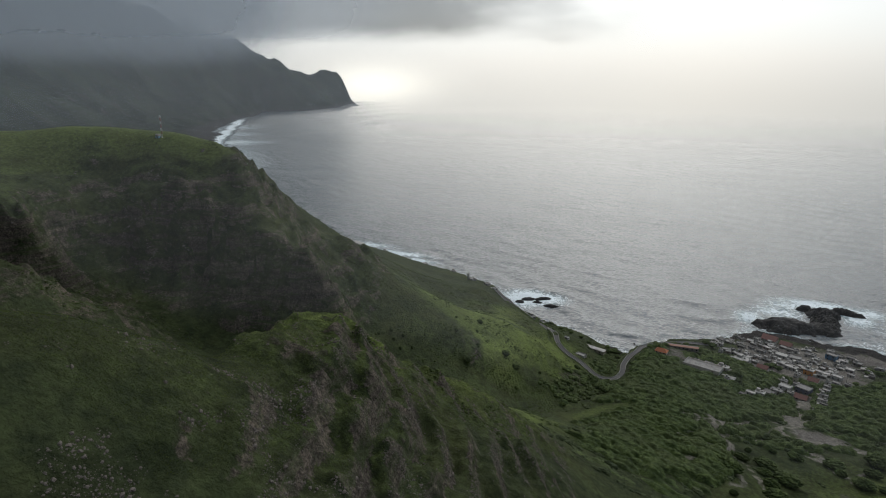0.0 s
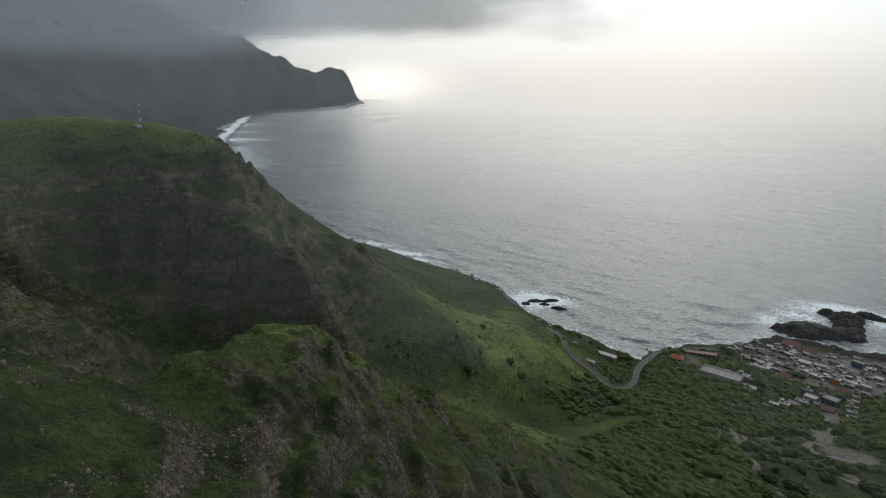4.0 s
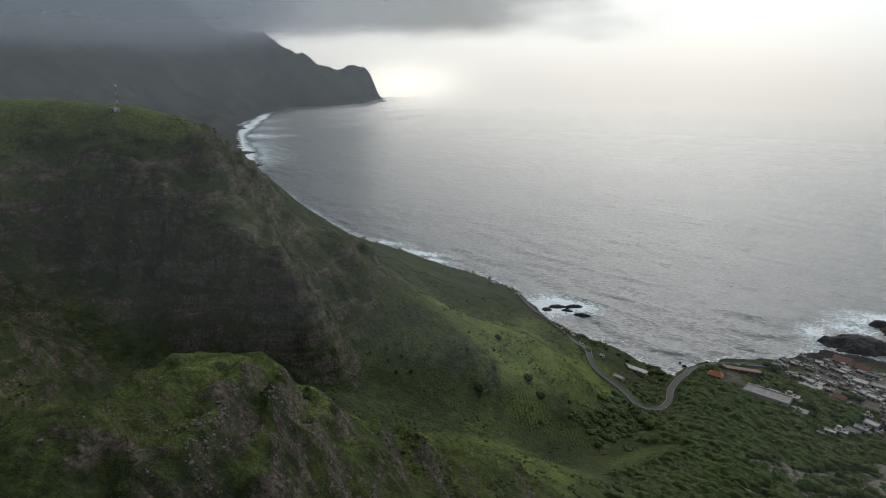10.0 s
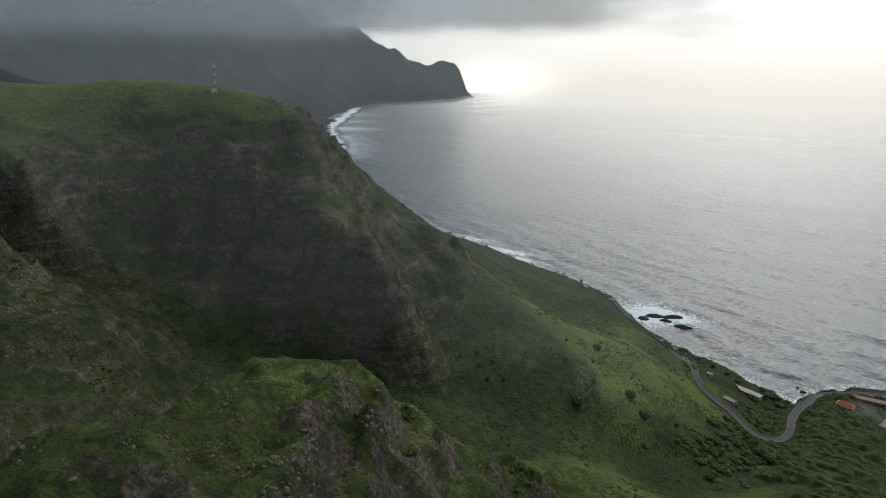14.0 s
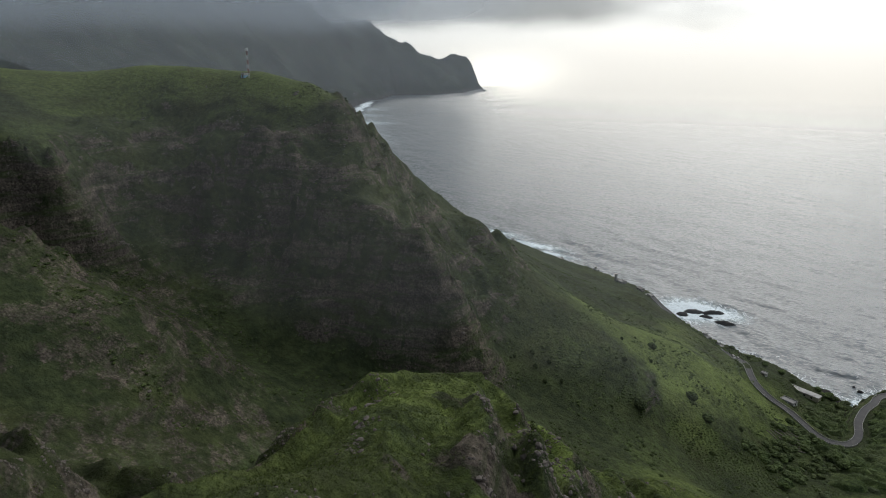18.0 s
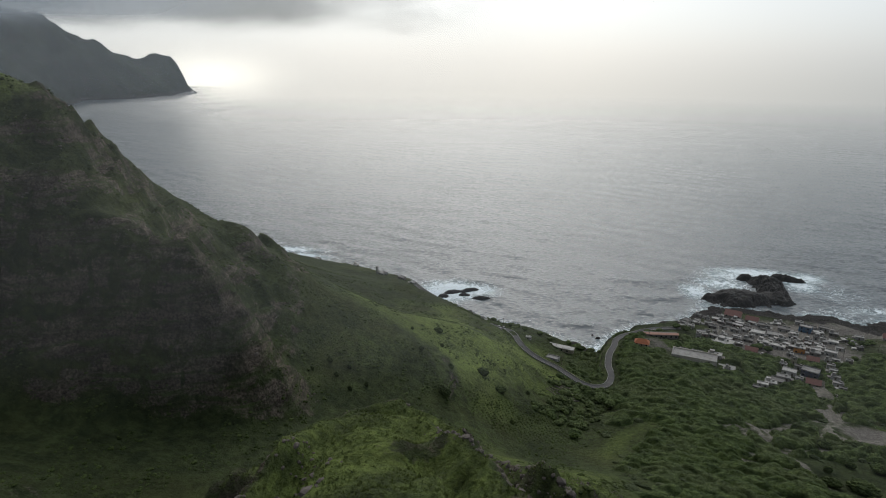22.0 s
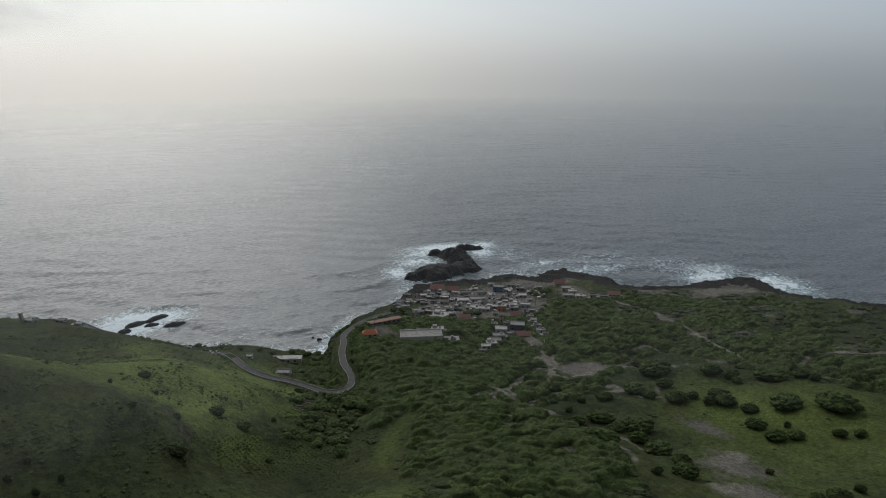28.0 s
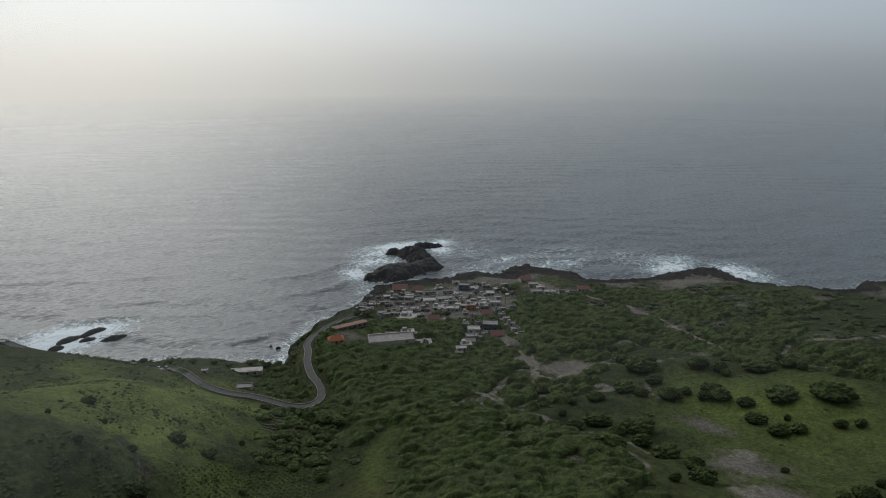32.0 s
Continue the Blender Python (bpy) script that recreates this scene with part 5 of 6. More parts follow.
# ---- cars parked on the verge ----
def parked_car(x, y, turn, paint, label):
    z = float(along_z[int(np.argmin(np.hypot(flat_xy[:, 0] - x, flat_xy[:, 1] - y)))]) + 0.02 if min(np.hypot(flat_xy[:, 0] - x, flat_xy[:, 1] - y)) < 4 else ground_z(x, y) + 0.05
    car = empty("car", pose(x, y, z, 0, 0, turn), label=label, category="car", group="parked cars")
    body = bmesh.new()
    side = [(-2.05, 0.3), (-2.1, 0.75), (-1.95, 0.95), (0.85, 0.98), (2.0, 0.82), (2.1, 0.6), (2.05, 0.3)]
    a, b = [[body.verts.new((u, s * 0.82, v)) for u, v in side] for s in (-1, 1)]
    body.faces.new(a[::-1]), body.faces.new(b)
    for k in range(len(side)):
        j = (k + 1) % len(side)
        body.faces.new((a[k], a[j], b[j], b[k]))
    bmesh.ops.recalc_face_normals(body, faces=body.faces)
    part("body", body, paint, car)
    cabin = bmesh.new()
    q = [cabin.verts.new(c) for c in ((-1.8, -0.76, 0.984), (0.95, -0.76, 0.984), (0.95, 0.76, 0.984), (-1.8, 0.76, 0.984), (-1.45, -0.64, 1.46), (0.25, -0.64, 1.46), (0.25, 0.64, 1.46), (-1.45, 0.64, 1.46))]
    for f in ((0, 1, 5, 4), (1, 2, 6, 5), (2, 3, 7, 6), (3, 0, 4, 7)):
        cabin.faces.new([q[i] for i in f])
    part("windows", cabin, GLASS, car, "dark glazing")
    part("roof", solid((-1.47, -0.66, 1.462, 0.27, 0.66, 1.5)), paint, car)
    for u in (-1.3, 1.3):
        for v in (-0.8, 0.8):
            wheel = bmesh.new()
            bmesh.ops.create_cone(wheel, cap_ends=True, segments=12, radius1=0.31, radius2=0.31, depth=0.2, matrix=Matrix.Translation((u, v, 0.31)) @ Matrix.Rotation(radians(90), 4, "X"))
            part("wheel", wheel, DARK_ROOF, car, "black tyre")


for x, y, turn, paint, label in ((-131, 545, -58, PAINT["white"], "white car parked at the roadside"), (-127, 539, -60, PAINT["grey"], "grey car parked at the roadside"), (64, 556, 20, PAINT["white"], "white car parked in the village square"), (60, 551, 40, PAINT["navy"], "dark blue car parked in the village square"), (88, 490, 80, PAINT["white"], "white car standing on the dirt track")):
    parked_car(x, y, turn, paint, label)

# ---- dry-stone terrace walls on the slope ----
for k in range(7):
    a = Vector((-94 + k * 1.4, 431 + k * 3.1, 0))
    pts = glide([(a.x, a.y), (a.x + 9, a.y - 1.5 + k * 0.2), (a.x + 19, a.y + 1.5)], 1.5)
    tagged(part("terrace_wall", ribbon(pts, 0, 0.5, 0.35, 1.3, [ground_z(p.x, p.y) for p in pts]), BOULDER), "low brown dry-stone wall of an old field terrace", "wall", group="terrace walls")


# ---- rocks in the sea ----
def islet(name, x0, y0, x1, y1, blobs, gap, label, category, craggy=1.0):
    xs, ys = np.arange(x0, x1, gap), np.arange(y0, y1, gap)
    X, Y = np.meshgrid(xs, ys)
    flat, mound = np.full(X.shape, -6.0), np.zeros(X.shape)
    for x, y, a, b, turn, top in blobs:
        c, s = math.cos(radians(turn)), math.sin(radians(turn))
        u, v = ((X - x) * c + (Y - y) * s) / a, (-(X - x) * s + (Y - y) * c) / b
        r = np.sqrt(u * u + v * v) + 0.42 * fbm(X, Y, 13, 5, 7)
        flat = np.maximum(flat, (top + 4) * step(1.12, 0.12, r) ** 0.8 - 4)
        mound = np.maximum(mound, (top > 8) * step(1.1, 0.8, r))
    crag = (fbm(X, Y, 8, 5, 23, True) * 3.2 + fbm(X, Y, 2.8, 3, 29, True) * 1.5) * (1 - 0.72 * mound) + fbm(X, Y, 3.5, 3, 31) * 0.6
    z = flat + crag * craggy * step(-3, 3, flat)
    return tagged(sheet(name, xs, ys, z, LAVA, z < -2.5, False), label, category)


islet("islet", 50, 690, 185, 825, [(90, 712, 40, 24, 6, 8.6), (122, 718, 26, 20, 20, 6.0), (128, 742, 20, 26, 0, 4.6), (130, 768, 26, 18, 15, 4.4), (152, 780, 26, 9, -15, 3.2), (112, 776, 14, 9, 20, 3.2)], 1.05, "black lava islet ringed by white surf", "rock islet")
islet("reef", -205, 655, -150, 712, [(-190, 682, 19, 7.5, 35, 1.9), (-174, 690, 21, 6.0, 30, 2.0), (-178, 676, 13, 5.0, 20, 1.5), (-198, 670, 10, 6, 0, 1.8), (-160, 671, 15, 6.0, 12, 2.0)], 0.8, "low dark reef awash with foam", "reef", 0.35)
islet("cove_rock", -64, 585, -40, 612, [(-52, 598, 4.5, 2.8, 20, 1.0), (-56, 604, 3, 2, 0, 0.6)], 0.7, "small black rock at the mouth of the cove", "rock", 0.3)
for x, y, a, b, turn, top in ((62, 684, 12, 6, 40, 0.9), (88, 694, 16, 6, -10, 0.7), (110, 684, 12, 6, -30, 0.9), (52, 676, 7, 5, 20, 0.7)):
    islet("landing_rock", x - a - 5, y - a - 5, x + a + 5, y + a + 5, [(x, y, a, b, turn, top)], 1.2, "black shore rock between the village and the islet", "rock", 0.4)

# ---- plants and loose stones ----
def clump(seed, finer=2, leaves=16, leaf=0.2, lobes=44, lobe=0.04):
    """A lumpy dome of leaf masses about one metre across: points and triangles."""
    r = np.random.RandomState(seed)
    bm = bmesh.new()
    bmesh.ops.create_icosphere(bm, subdivisions=finer, radius=1.0)
    ways = np.array([v.co for v in bm.verts])
    tri = np.array([[v.index for v in f.verts] for f in bm.faces])
    bm.free()
    lumps = r.normal(size=(lobes, 3))
    lumps[:, 2] = np.abs(lumps[:, 2]) * 0.8
    lumps /= np.linalg.norm(lumps, axis=1)[:, None]
    tops = 0.5 + 0.8 * r.rand(lobes)

    def reach(d):
        return 0.38 + 0.13 * np.max(tops * np.exp((d @ lumps.T - 1) / lobe), 1)
    co = ways * (reach(ways) * (1 + 0.14 * (r.rand(len(ways)) - 0.5)))[:, None]
    co[:, 2] = np.maximum(co[:, 2] + 0.22, -0.1)
    pts, tris, n = [co], [tri], len(co)
    for k in range(leaves):
        d = r.normal(size=3)
        d[2] = abs(d[2]) * 0.8
        d /= np.linalg.norm(d)
        c = d * reach(d[None])[0] + (0, 0, 0.22)
        pts.append(c + (r.rand(3, 3) - 0.5) * leaf), tris.append(np.array([[n, n + 1, n + 2]]))
        n += 3
    return np.concatenate(pts), np.concatenate(tris)


def strewn(name, shapes, spots, mat, label, category, parent_kind="stuff", soft=False):
    """Many small pieces in one mesh; spots: x, y, z, length, width, height, turn."""
    co, tri, n = [], [], 0
    for k, (x, y, z, a, b, h, t) in enumerate(spots):
        p, f = shapes[k % len(shapes)]
        c, s = math.cos(t), math.sin(t)
        q = p * (a, b, h)
        co.append(np.stack([q[:, 0] * c - q[:, 1] * s + x, q[:, 0] * s + q[:, 1] * c + y, q[:, 2] + z], 1))
        tri.append(f + n)
        n += len(p)
    co, tri = np.concatenate(co), np.concatenate(tri)
    me = bpy.data.meshes.new(name)
    me.vertices.add(len(co)), me.vertices.foreach_set("co", co.astype(np.float32).ravel())
    me.loops.add(tri.size), me.loops.foreach_set("vertex_index", tri.astype(np.int32).ravel())
    me.polygons.add(len(tri)), me.polygons.foreach_set("use_smooth", np.full(len(tri), soft)), me.polygons.foreach_set("loop_start", np.arange(0, tri.size, 3, dtype=np.int32))
    me.update(calc_edges=True)
    me.materials.append(mat)
    return tagged(new(name, me), label, category, kind=parent_kind)


DOMES = [clump(k) for k in range(6)]
BIG_DOMES = [clump(200 + k, 3, 40, 0.07) for k in range(6)]
SMALL_DOMES = [clump(220 + k, 1, 8, 0.3) for k in range(5)]
STONES = []
for k in range(5):
    r = np.random.RandomState(60 + k)
    bm = bmesh.new()
    bmesh.ops.create_icosphere(bm, subdivisions=1, radius=0.5)
    STONES.append((np.array([v.co for v in bm.verts]) * (1 + 0.6 * (r.rand(len(bm.verts), 1) - 0.5)), np.array([[v.index for v in f.verts] for f in bm.faces])))
    bm.free()
BLADES = []
for k in range(5):
    r = np.random.RandomState(80 + k)
    p, f = [], []
    for j in range(9):
        a, lean = r.rand() * 6.28, 0.15 + r.rand() * 0.5
        o = np.array([math.cos(a), math.sin(a), 0]) * r.rand() * 0.22
        side = np.array([-math.sin(a), math.cos(a), 0]) * 0.09
        p += [o - side, o + side, o + np.array([math.cos(a) * lean, math.sin(a) * lean, 0.6 + r.rand() * 0.5])]
        f.append([3 * j, 3 * j + 1, 3 * j + 2])
    BLADES.append((np.array(p), np.array(f)))

rng = random.Random(5)
dice = np.random.RandomState(9)
slope_grid, bare_grid, coast_grid, soil_grid = slope_now.reshape(XX.shape), bare.reshape(XX.shape), coast.reshape(XX.shape), soil.reshape(XX.shape)
near_home = np.array([(a, b, c) for a, b, c in homes])
road_xy = np.array([(p.x, p.y) for p in line])


def at(grid, x, y):
    return grid[np.minimum(np.searchsorted(GY, y), len(GY) - 1), np.minimum(np.searchsorted(GX, x), len(GX) - 1)]


def off_road(x, y):
    return np.min(np.hypot(x[:, None] - road_xy[None, ::2, 0], y[:, None] - road_xy[None, ::2, 1]), 1)


def off_homes(x, y):
    return np.min(np.hypot(x[:, None] - near_home[None, :, 0], y[:, None] - near_home[None, :, 1]) - near_home[None, :, 2] * 0.62, 1)


def scatter(n, x0, x1, y0, y1):
    return dice.uniform(x0, x1, n), dice.uniform(y0, y1, n)


def laid(x, y, sink, size, long, high_part, turn):
    """Rows for strewn(): one size for each place."""
    n = len(x)
    return np.stack([x, y, ground_zs(x, y) - sink, size * dice.uniform(*long, n), size * dice.uniform(0.8, 1.1, n), size * dice.uniform(*high_part, n), turn], 1)


MEADOW = [(26, 392), (75, 402), (105, 432), (150, 440), (160, 400), (168, 368), (190, 345), (215, 318), (300, 270), (300, 180), (40, 230), (14, 285), (30, 340)]


def thickness(x, y):
    """How densely the scrub stands: thick on the plain, open on the meadow and round the tracks."""
    thick = np.where(y > 300 + 0.4 * np.clip(x, 0, None), 1.0, 0.6)
    thick *= 1 - 0.93 * np.exp(-((x - 80) / 28) ** 2 - ((y - 440) / 20) ** 2)
    thick *= 1 - 0.95 * np.exp(-(near_line(np.stack([x, y], 1), [(-67, 357, 0), (-56, 381, 0), (-41, 402, 0)])[0] / 7) ** 2)
    thick += fbm(x, y, 30, 3, 101) * 0.55
    thick *= 1 - 0.98 * step(-5, 6, within(np.stack([x, y], 1), MEADOW) + 9 * fbm(x, y, 24, 3, 103))
    return thick * np.where(x < -40, np.where(y < 440, np.clip(1 - (-40 - x) / 35, 0, 1), np.clip(1 - (-52 - x) / 45, 0, 1)), 1)


def scrub_places(n, clear):
    x, y = scatter(n, -105, 420, 255, 570)
    ok = (dice.rand(n) < thickness(x, y)) & ((x < 230) | (dice.rand(n) < 0.6)) & (at(bare_grid, x, y) < 0.3) & (at(soil_grid, x, y) < 0.5) & (at(coast_grid, x, y) > np.where(x > 140, 36, 24))
    ok &= (off_homes(x, y) > clear) & (off_road(x, y) > 4.2 + clear) & ~((np.abs(x - 6) < 21 + clear) & (np.abs(y - 530) < 13 + clear)) & ~((x > 20) & (x < 150) & (y > 500) & (dice.rand(n) < 0.5))
    return x[ok], y[ok]


WIND = radians(-24)


def domes(x, y, long, wide, seed):
    """Rounded bush tops, one to a cell, drawn out along the wind; 0 in the creases, up to 1."""
    u, v = (x * math.cos(WIND) + y * math.sin(WIND)) / long, (-x * math.sin(WIND) + y * math.cos(WIND)) / wide
    ui, vi = np.floor(u).astype(np.int64), np.floor(v).astype(np.int64)
    best = np.zeros(x.shape)
    for i in (-1, 0, 1):
        for j in (-1, 0, 1):
            h = (ui + i) * 374761393 + (vi + j) * 668265263 + seed * 974634777
            h = (h ^ (h >> 13)) * 1274126177 & 0x7FFFFFFF
            h = h ^ (h >> 16)
            cu, cv, tall = ui + i + (h % 1024) / 1024, vi + j + (h // 1024 % 1024) / 1024, 0.45 + 0.55 * (h // 1048576 % 512) / 512
            best = np.maximum(best, tall * np.sqrt(np.clip(1 - ((u - cu) ** 2 + (v - cv) ** 2) / 0.5, 0, 1)))
    return best


CX, CY = np.arange(-100, 420, 0.85), np.arange(258, 572, 0.85)
cxx, cyy = np.meshgrid(CX, CY)
cx, cy = cxx.ravel(), cyy.ravel()
room = thickness(cx, cy) - 0.55 * step(220, 260, cx) * (0.5 + fbm(cx, cy, 26, 3, 107))
room += 0.6 * (domes(cx, cy, 14, 6, 3) - 0.45)
room = np.minimum(room, 1.6 * (0.42 - at(bare_grid, cx, cy)) + 0.5)
room = np.minimum(room, 1.6 * (0.55 - at(soil_grid, cx, cy)) + 0.5)
open_ground = np.minimum.reduce([step(0.5, 3.5, off_homes(cx, cy)), step(4.5, 9, off_road(cx, cy)), step(24, 32, at(coast_grid, cx, cy) - 10 * (cx > 140)), np.where(((np.abs(cx - 9) < 19) & (np.abs(cy - 527) < 14)) | ((np.abs(cx - 29) < 11) & (np.abs(cy - 517) < 10)) | ((np.abs(cx + 9) < 16) & (np.abs(cy - 560) < 8)), 0, 1)])
room -= 0.24 * step(100, 160, cx) * step(380, 430, cy)
tall = step(0.42, 0.78, room) * open_ground * step(258, 290, cy)
tops = tall * (0.1 + 3.3 * domes(cx, cy, 8.0, 4.0, 11) + 1.5 * domes(cx, cy, 3.8, 2.5, 12) + 0.7 * domes(cx, cy, 2.0, 1.6, 13) + 0.25 * fbm(cx, cy, 2.0, 2, 15))
canopy = ground_zs(cx, cy) - 0.45 + tops
canopy_grid = canopy.reshape(cxx.shape)
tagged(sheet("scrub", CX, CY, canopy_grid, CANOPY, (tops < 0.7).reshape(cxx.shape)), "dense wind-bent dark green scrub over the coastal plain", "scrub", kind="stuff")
# sprays of leaves standing out of it, and low bushes in the gaps
pick = np.flatnonzero(tops > 1.2)
pick = pick[dice.permutation(len(pick))[:22000]]
sprays = []
for k in range(5):
    r = np.random.RandomState(140 + k)
    sprays.append(((r.rand(12, 3) - (0.5, 0.5, 0.35)) * (1.0, 1.0, 0.7), np.arange(12).reshape(4, 3)))
n = len(pick)
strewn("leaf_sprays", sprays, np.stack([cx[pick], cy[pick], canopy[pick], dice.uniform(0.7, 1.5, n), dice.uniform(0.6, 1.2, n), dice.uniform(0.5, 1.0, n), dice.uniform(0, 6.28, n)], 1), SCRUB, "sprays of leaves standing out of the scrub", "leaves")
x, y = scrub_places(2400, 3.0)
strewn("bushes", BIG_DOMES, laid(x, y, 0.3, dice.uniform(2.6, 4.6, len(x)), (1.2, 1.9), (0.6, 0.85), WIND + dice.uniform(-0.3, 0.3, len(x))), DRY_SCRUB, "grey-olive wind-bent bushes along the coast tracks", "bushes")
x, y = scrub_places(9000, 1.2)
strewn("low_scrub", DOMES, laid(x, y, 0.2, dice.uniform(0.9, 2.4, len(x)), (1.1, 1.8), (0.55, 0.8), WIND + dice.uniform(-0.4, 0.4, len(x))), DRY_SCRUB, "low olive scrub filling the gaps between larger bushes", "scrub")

# trees round the gully mouth and the bend
x, y = scatter(1000, -100, -5, 395, 590)
d, _ = near_line(np.stack([x, y], 1), VALLEY)
ok = (d < 26 * np.where(y > 440, 1, 0.55)) & (off_road(x, y) > 6.5) & (at(coast_grid, x, y) > 8) & (np.hypot(x + 88, y - 500) > 9) & ~((np.abs(x + 84) < 12) & (np.abs(y - 535) < 5))
x, y = x[ok], y[ok]
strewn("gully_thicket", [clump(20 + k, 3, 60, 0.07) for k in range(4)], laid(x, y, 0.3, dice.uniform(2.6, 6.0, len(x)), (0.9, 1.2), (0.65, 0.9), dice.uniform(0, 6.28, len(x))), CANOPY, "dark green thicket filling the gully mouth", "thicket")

# single shrubs on the grass
FIELD_SHRUBS = [(115, 410, 19.8), (106, 390, 10.2), (86, 391, 12.5), (98, 372, 12.8), (88, 381, 8.1), (108, 371, 7.3), (111, 362, 7.9), (118, 358, 11.0), (120, 366, 9.7), (121, 346, 8.4), (138, 340, 18.4), (159, 328, 22.8),
                (111, 333, 10.2), (110, 321, 11.2), (119, 318, 8.4), (123, 326, 3.6), (77, 296, 3.7), (138, 311, 6.3), (146, 307, 6.3), (140, 391, 12.4), (146, 382, 9.6), (144, 376, 6.0)]
TRACK_SHRUBS = [(165, 372, 19.0), (178, 364, 10.3), (181, 358, 6.8), (64, 415, 11.2), (53, 392, 4.8), (65, 389, 9.6), (38, 381, 4.5), (34, 368, 8.7), (47, 367, 13.3), (45, 352, 8.4), (57, 352, 15.7), (48, 340, 9.5),
                (49, 328, 13.0), (48, 313, 8.6), (40, 303, 10.5), (27, 304, 4.6), (72, 272, 5.5), (79, 269, 8.8), (93, 271, 4.5), (25, 337, 15.4), (119, 428, 8.5), (51, 415, 6.8), (185, 307, 8.9)]
SLOPE_SHRUBS = [(-128, 402, 7), (-118, 396, 6.5), (-142, 380, 3.6), (-155, 371, 2.8), (-141, 356, 8), (-156, 422, 6), (-183, 330, 3), (-188, 336, 3.4), (-180, 338, 2.6), (-176, 326, 2.4), (-171, 333, 2.2), (-192, 326, 2), (-150, 400, 2), (-165, 395, 1.8), (-104, 412, 2.6), (-110, 372, 2.8)]
models = []
for k in range(4):
    p, f = clump(40 + k, 4, 260, 0.05, 110, 0.018)
    e = empty("shrub", pose(0, 0, -500), label="rounded dark green shrub standing alone on the grass", category="shrub", group="field shrubs")
    me = bpy.data.meshes.new("crown")
    me.from_pydata((p * (1, 1, 1.05)).tolist(), [], f.tolist())
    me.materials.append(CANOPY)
    c = new("crown", me)
    c.parent = e
    bm = bmesh.new()
    bmesh.ops.create_cone(bm, cap_ends=True, segments=7, radius1=0.06, radius2=0.03, depth=0.5, matrix=Matrix.Translation((0, 0, 0.05)))
    part("stem", bm, BARK, e)
    models.append(e)
first = [True] * 4
for k, (x, y, r) in enumerate(FIELD_SHRUBS + TRACK_SHRUBS + SLOPE_SHRUBS):
    e = models[k % 4]
    m = pose(x, y, ground_z(x, y) - 0.15, 0, 0, rng.uniform(-40, 0)) @ Matrix.Diagonal((r * rng.uniform(0.95, 1.1), r * rng.uniform(0.62, 0.8), 1.7 * r ** 0.6 * rng.uniform(0.85, 1.1), 1))
    if first[k % 4]:
        e.matrix_world, first[k % 4] = m, False
    else:
        c = copy_thing(e, Matrix.Identity(4))
        c.matrix_basis = m

# trees between the houses and along the bend
tree_models = []
for k in range(3):
    e = empty("tree", pose(0, 0, -500), label="dark green rounded tree beside the village houses", category="tree", group="village trees")
    bm = bmesh.new()
    bmesh.ops.create_cone(bm, cap_ends=True, segments=8, radius1=0.07, radius2=0.035, depth=0.6, matrix=Matrix.Translation((0, 0, 0.25)))
    part("trunk", bm, BARK, e)
    for j in range(3):
        bm = bmesh.new()
        bmesh.ops.create_cone(bm, cap_ends=True, segments=6, radius1=0.03, radius2=0.012, depth=0.45, matrix=Matrix.Translation((0, 0, 0.45)) @ Matrix.Rotation(j * 2.1 + k, 4, "Z") @ Matrix.Rotation(0.7, 4, "X") @ Matrix.Translation((0, 0, 0.2)))
        part("limb", bm, BARK, e)
    p, f = clump(300 + k, 4, 260, 0.06, 110, 0.018)
    me = bpy.data.meshes.new("crown")
    me.from_pydata((p * (1, 1, 0.85) + (0, 0, 0.3)).tolist(), [], f.tolist())
    me.materials.append(CANOPY)
    c = new("crown", me)
    c.parent = e
    tree_models.append(e)
TREES = [(16, 592, 8), (10, 598, 6), (66, 571, 6), (62, 566, 7), (70, 564, 6), (146, 607, 6), (152, 600, 7), (160, 607, 6), (142, 598, 5), (24, 556, 5), (12, 556, 4), (-40, 578, 6), (-34, 583, 5), (-60, 560, 6), (-66, 552, 5), (-70, 566, 5), (-100, 552, 5), (-112, 560, 5), (-92, 548, 4), (-125, 575, 5), (-140, 594, 4), (126, 556, 5), (60, 533, 5), (50, 540, 6), (-67, 527, 7), (-63, 503, 6), (-60, 549, 6), (-60, 512, 6), (-70, 494, 6), (-69, 541, 6), (-74, 556, 6), (-66, 562, 5), (-78, 512, 5), (-62, 438, 8), (-58, 428, 7), (-52, 434, 7), (-79, 383, 7), (-70, 450, 7), (-50, 452, 6), (-84, 424, 6), (-38, 527, 6), (-36, 538, 6), (-31, 547, 6), (-24, 555, 5), (-17, 571, 5), (-7, 577, 5), (-46, 474, 5), (-45, 486, 5), (-46, 499, 5), (-44, 511, 5), (-41, 520, 5)]
for k, (x, y, r) in enumerate(TREES):
    m = pose(x, y, ground_z(x, y) - 0.1, 0, 0, rng.uniform(0, 360)) @ Matrix.Diagonal((r * rng.uniform(1.0, 1.4), r, r * rng.uniform(0.7, 0.85), 1))
    if k < 3:
        tree_models[k].matrix_world = m
    else:
        c = copy_thing(tree_models[k % 3], Matrix.Identity(4))
        c.matrix_basis = m

# tussocks on the grassy slopes
x, y = scatter(44000, -330, -60, 170, 560)
ok = (fbm(x, y, 20, 4, 111) > 0.02) & (at(coast_grid, x, y) > 20) & (off_road(x, y) > 6)
x, y = x[ok], y[ok]
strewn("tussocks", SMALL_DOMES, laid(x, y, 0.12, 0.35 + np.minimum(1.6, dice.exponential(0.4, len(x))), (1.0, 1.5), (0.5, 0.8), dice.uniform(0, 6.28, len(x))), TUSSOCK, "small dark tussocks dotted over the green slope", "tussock")

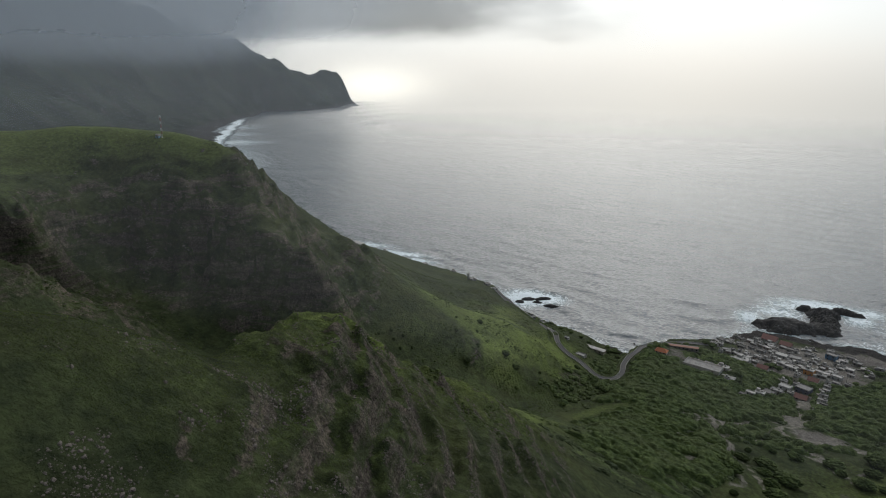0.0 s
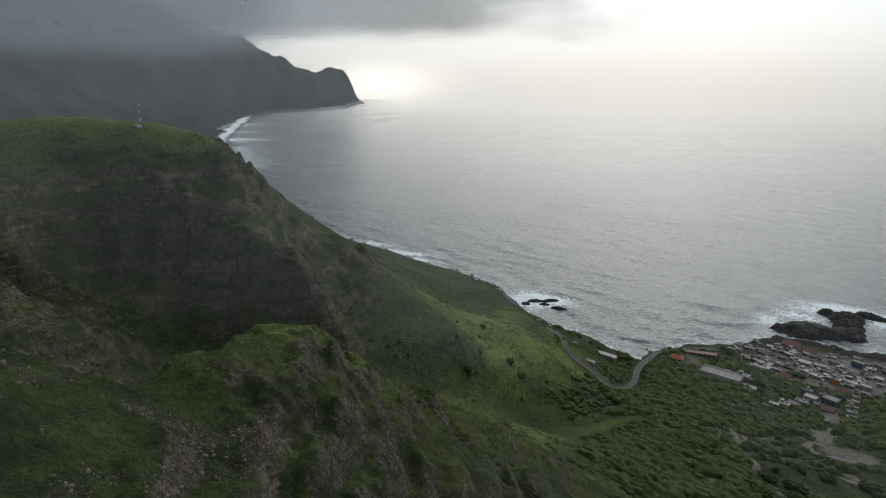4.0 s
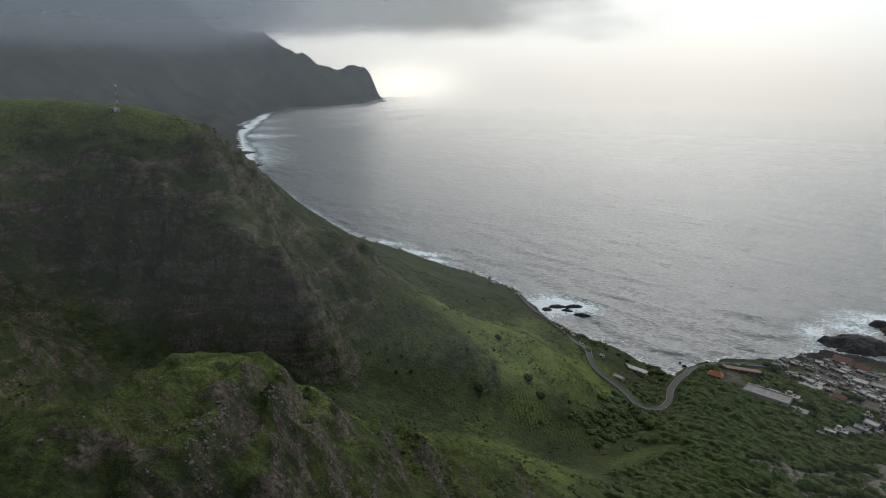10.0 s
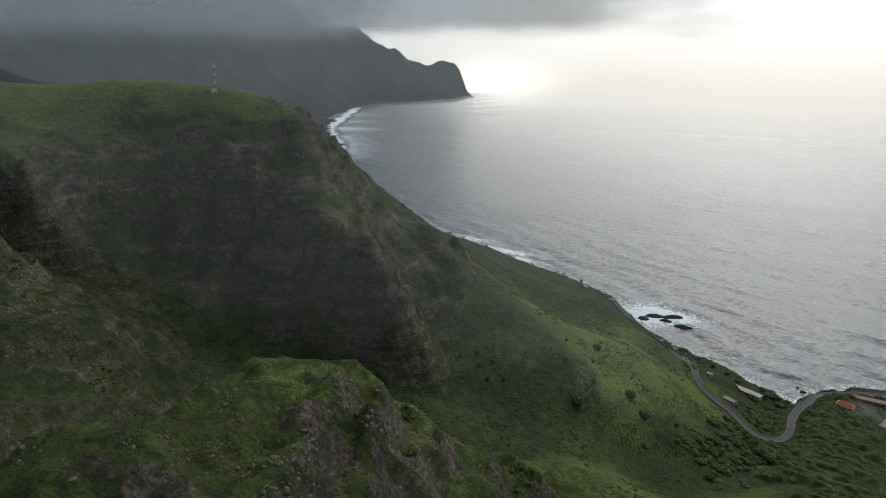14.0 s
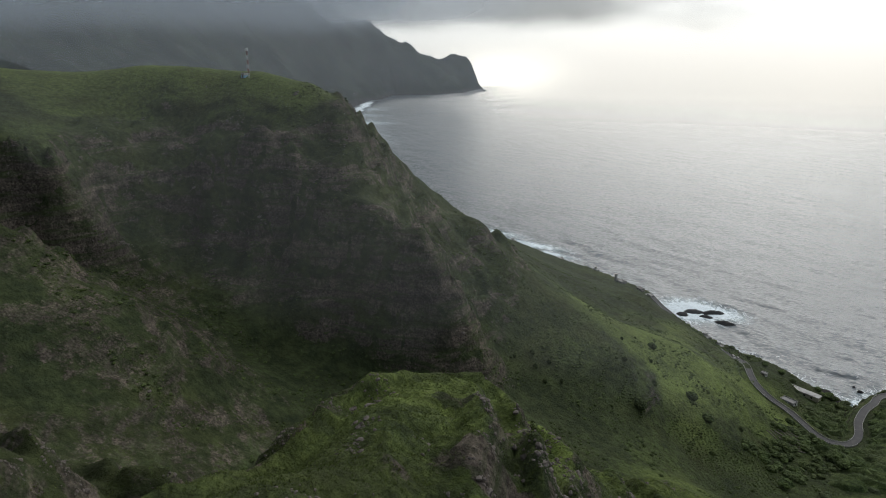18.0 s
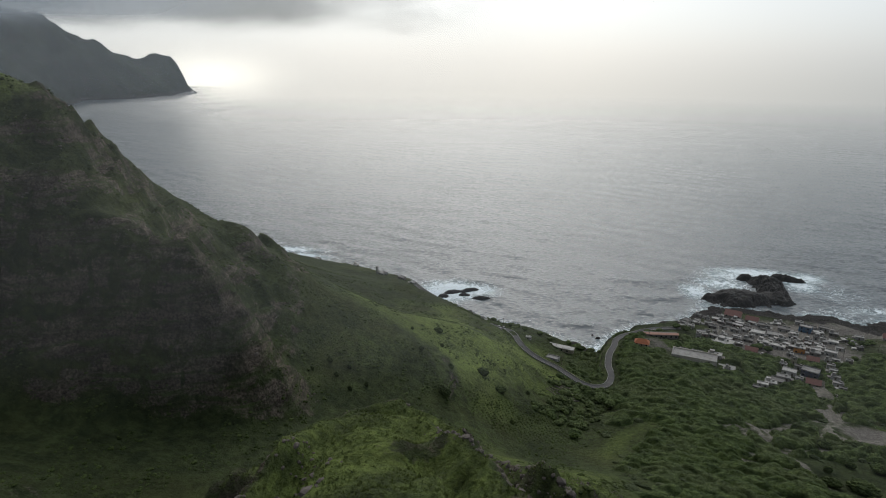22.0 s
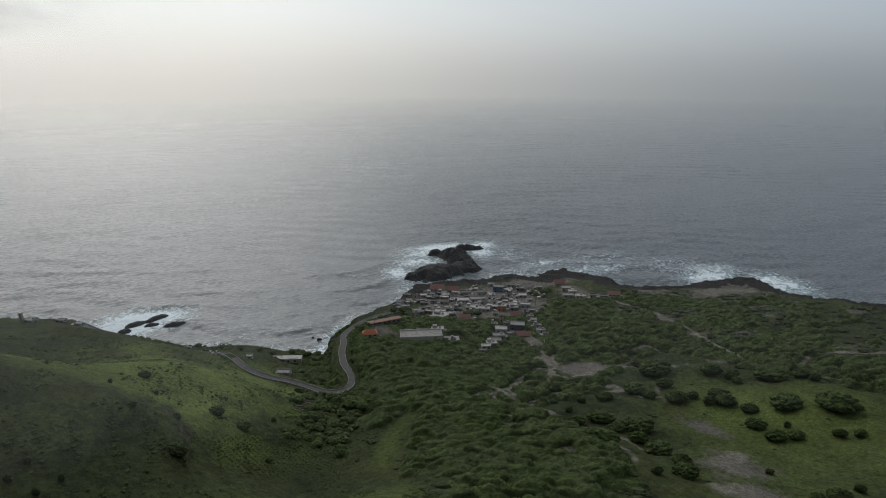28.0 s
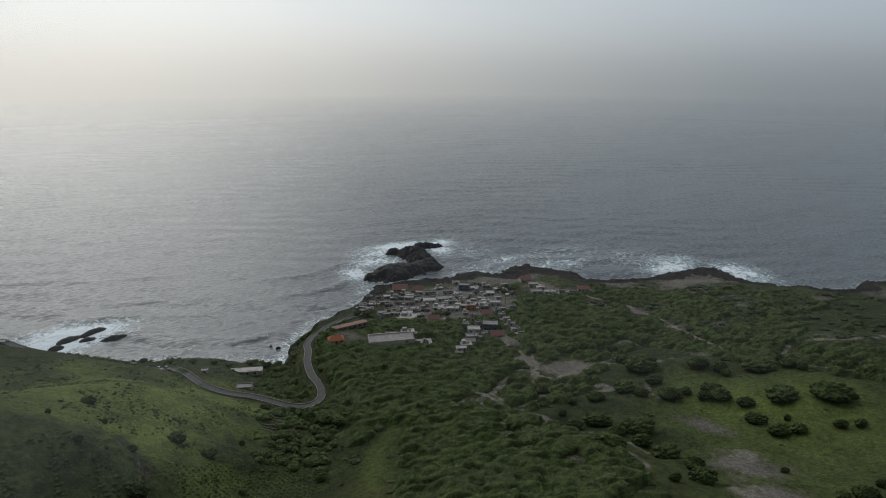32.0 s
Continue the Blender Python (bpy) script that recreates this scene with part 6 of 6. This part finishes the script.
# crop rows and dark hedge lines of the old fields
rows = [(u * math.cos(0.5) - v * math.sin(0.5) - 104, u * math.sin(0.5) + v * math.cos(0.5) + 380) for u in np.arange(-24, 24, 2.4) for v in np.arange(-15, 15, 1.7)]
x, y = np.array(rows).T + dice.uniform(-0.35, 0.35, (2, len(rows)))
strewn("crop_plants", SMALL_DOMES, laid(x, y, 0.08, dice.uniform(0.7, 1.25, len(x)), (0.9, 1.2), (0.6, 0.9), dice.uniform(0, 6.28, len(x))), TUSSOCK, "rows of small green crop plants on the slope", "crops")
hx, hy = [], []
for x0, y0, n in ((-176, 338, 16), (-168, 342, 18), (-158, 346, 22), (-149, 348, 18), (-139, 352, 16), (-128, 357, 20), (-119, 362, 18), (-109, 366, 16), (-150, 418, 10), (-142, 420, 9), (-134, 420, 10), (-126, 418, 8), (-118, 416, 9)):
    away = Vector((x0 + 129, y0 - 177, 0)).normalized()
    for k in range(n):
        hx.append(x0 + away.x * k * 1.1 + rng.uniform(-0.7, 0.7)), hy.append(y0 + away.y * k * 1.1 + rng.uniform(-0.5, 0.5))
x, y = np.array(hx), np.array(hy)
strewn("hedge_lines", DOMES, laid(x, y, 0.1, dice.uniform(0.9, 1.7, len(x)), (1.0, 1.6), (0.4, 0.7), dice.uniform(0, 6.28, len(x))), TUSSOCK, "dark lines of bushes along the old field edges", "hedge", soft=True)
x, y = scatter(2600, -215, -118, 515, 625)
ok = (off_road(x, y) > 4.2) & (at(coast_grid, x, y) > 3) & (fbm(x, y, 18, 3, 115) > -0.15) & (ground_zs(x, y) < 36)
x, y = x[ok], y[ok]
strewn("shore_bushes", DOMES, laid(x, y, 0.2, dice.uniform(1.2, 3.2, len(x)), (1.0, 1.6), (0.5, 0.8), dice.uniform(0, 6.28, len(x))), TUSSOCK, "dark brown-green bushes on the bank above the shore", "bushes")

# grass and stones of the near ridge
x, y = scatter(90000, -165, -50, 60, 245)
sl, g = at(slope_grid, x, y), fbm(x, y, 9, 3, 121)
d, _ = near_line(np.stack([x, y], 1), NEAR_CREST)
green = (sl < 1.3 + 0.4 * g) & (g > -0.3) & (d < 42)
gx, gy = x[green][:42000], y[green][:42000]
strewn("grass", BLADES, laid(gx, gy, 0.04, dice.uniform(0.3, 0.6, len(gx)), (0.9, 1.2), (0.25, 0.5), dice.uniform(0, 6.28, len(gx))), TUFT, "bright green grass tufts on the near ridge", "grass")
rx, ry = scatter(150000, -190, -40, 40, 260)
outcrop = fbm(rx, ry, 15, 4, 125) + 0.5 * fbm(rx, ry, 5, 3, 127) + 0.25 * step(0.8, 1.6, at(slope_grid, rx, ry))
d, _ = near_line(np.stack([rx, ry], 1), NEAR_CREST)
keep = (outcrop > 0.16) & (d < 65) & (dice.rand(len(rx)) < 0.2 + step(0.16, 0.5, outcrop))
rx, ry = rx[keep][:38000], ry[keep][:38000]
strewn("loose_rocks", STONES, laid(rx, ry, 0.05, np.minimum(1.1, 0.16 + dice.exponential(0.17, len(rx))), (0.8, 1.4), (0.6, 1.0), dice.uniform(0, 6.28, len(rx))), BOULDER, "brown broken rock showing through the grass", "rocks")
x, y = scatter(40000, -400, -170, 130, 400)
ok = (at(slope_grid, x, y) > 0.7) & (fbm(x, y, 16, 4, 131) + 0.5 * fbm(x, y, 5, 2, 133) > 0.4)
x, y = x[ok][:5000], y[ok][:5000]
strewn("cliff_rocks", STONES, laid(x, y, 0.0, np.minimum(2.2, 0.35 + dice.exponential(0.35, len(x))), (0.9, 1.8), (0.4, 0.8), dice.uniform(0, 6.28, len(x))), BOULDER, "brown rock ledges of the cliff face", "rocks")
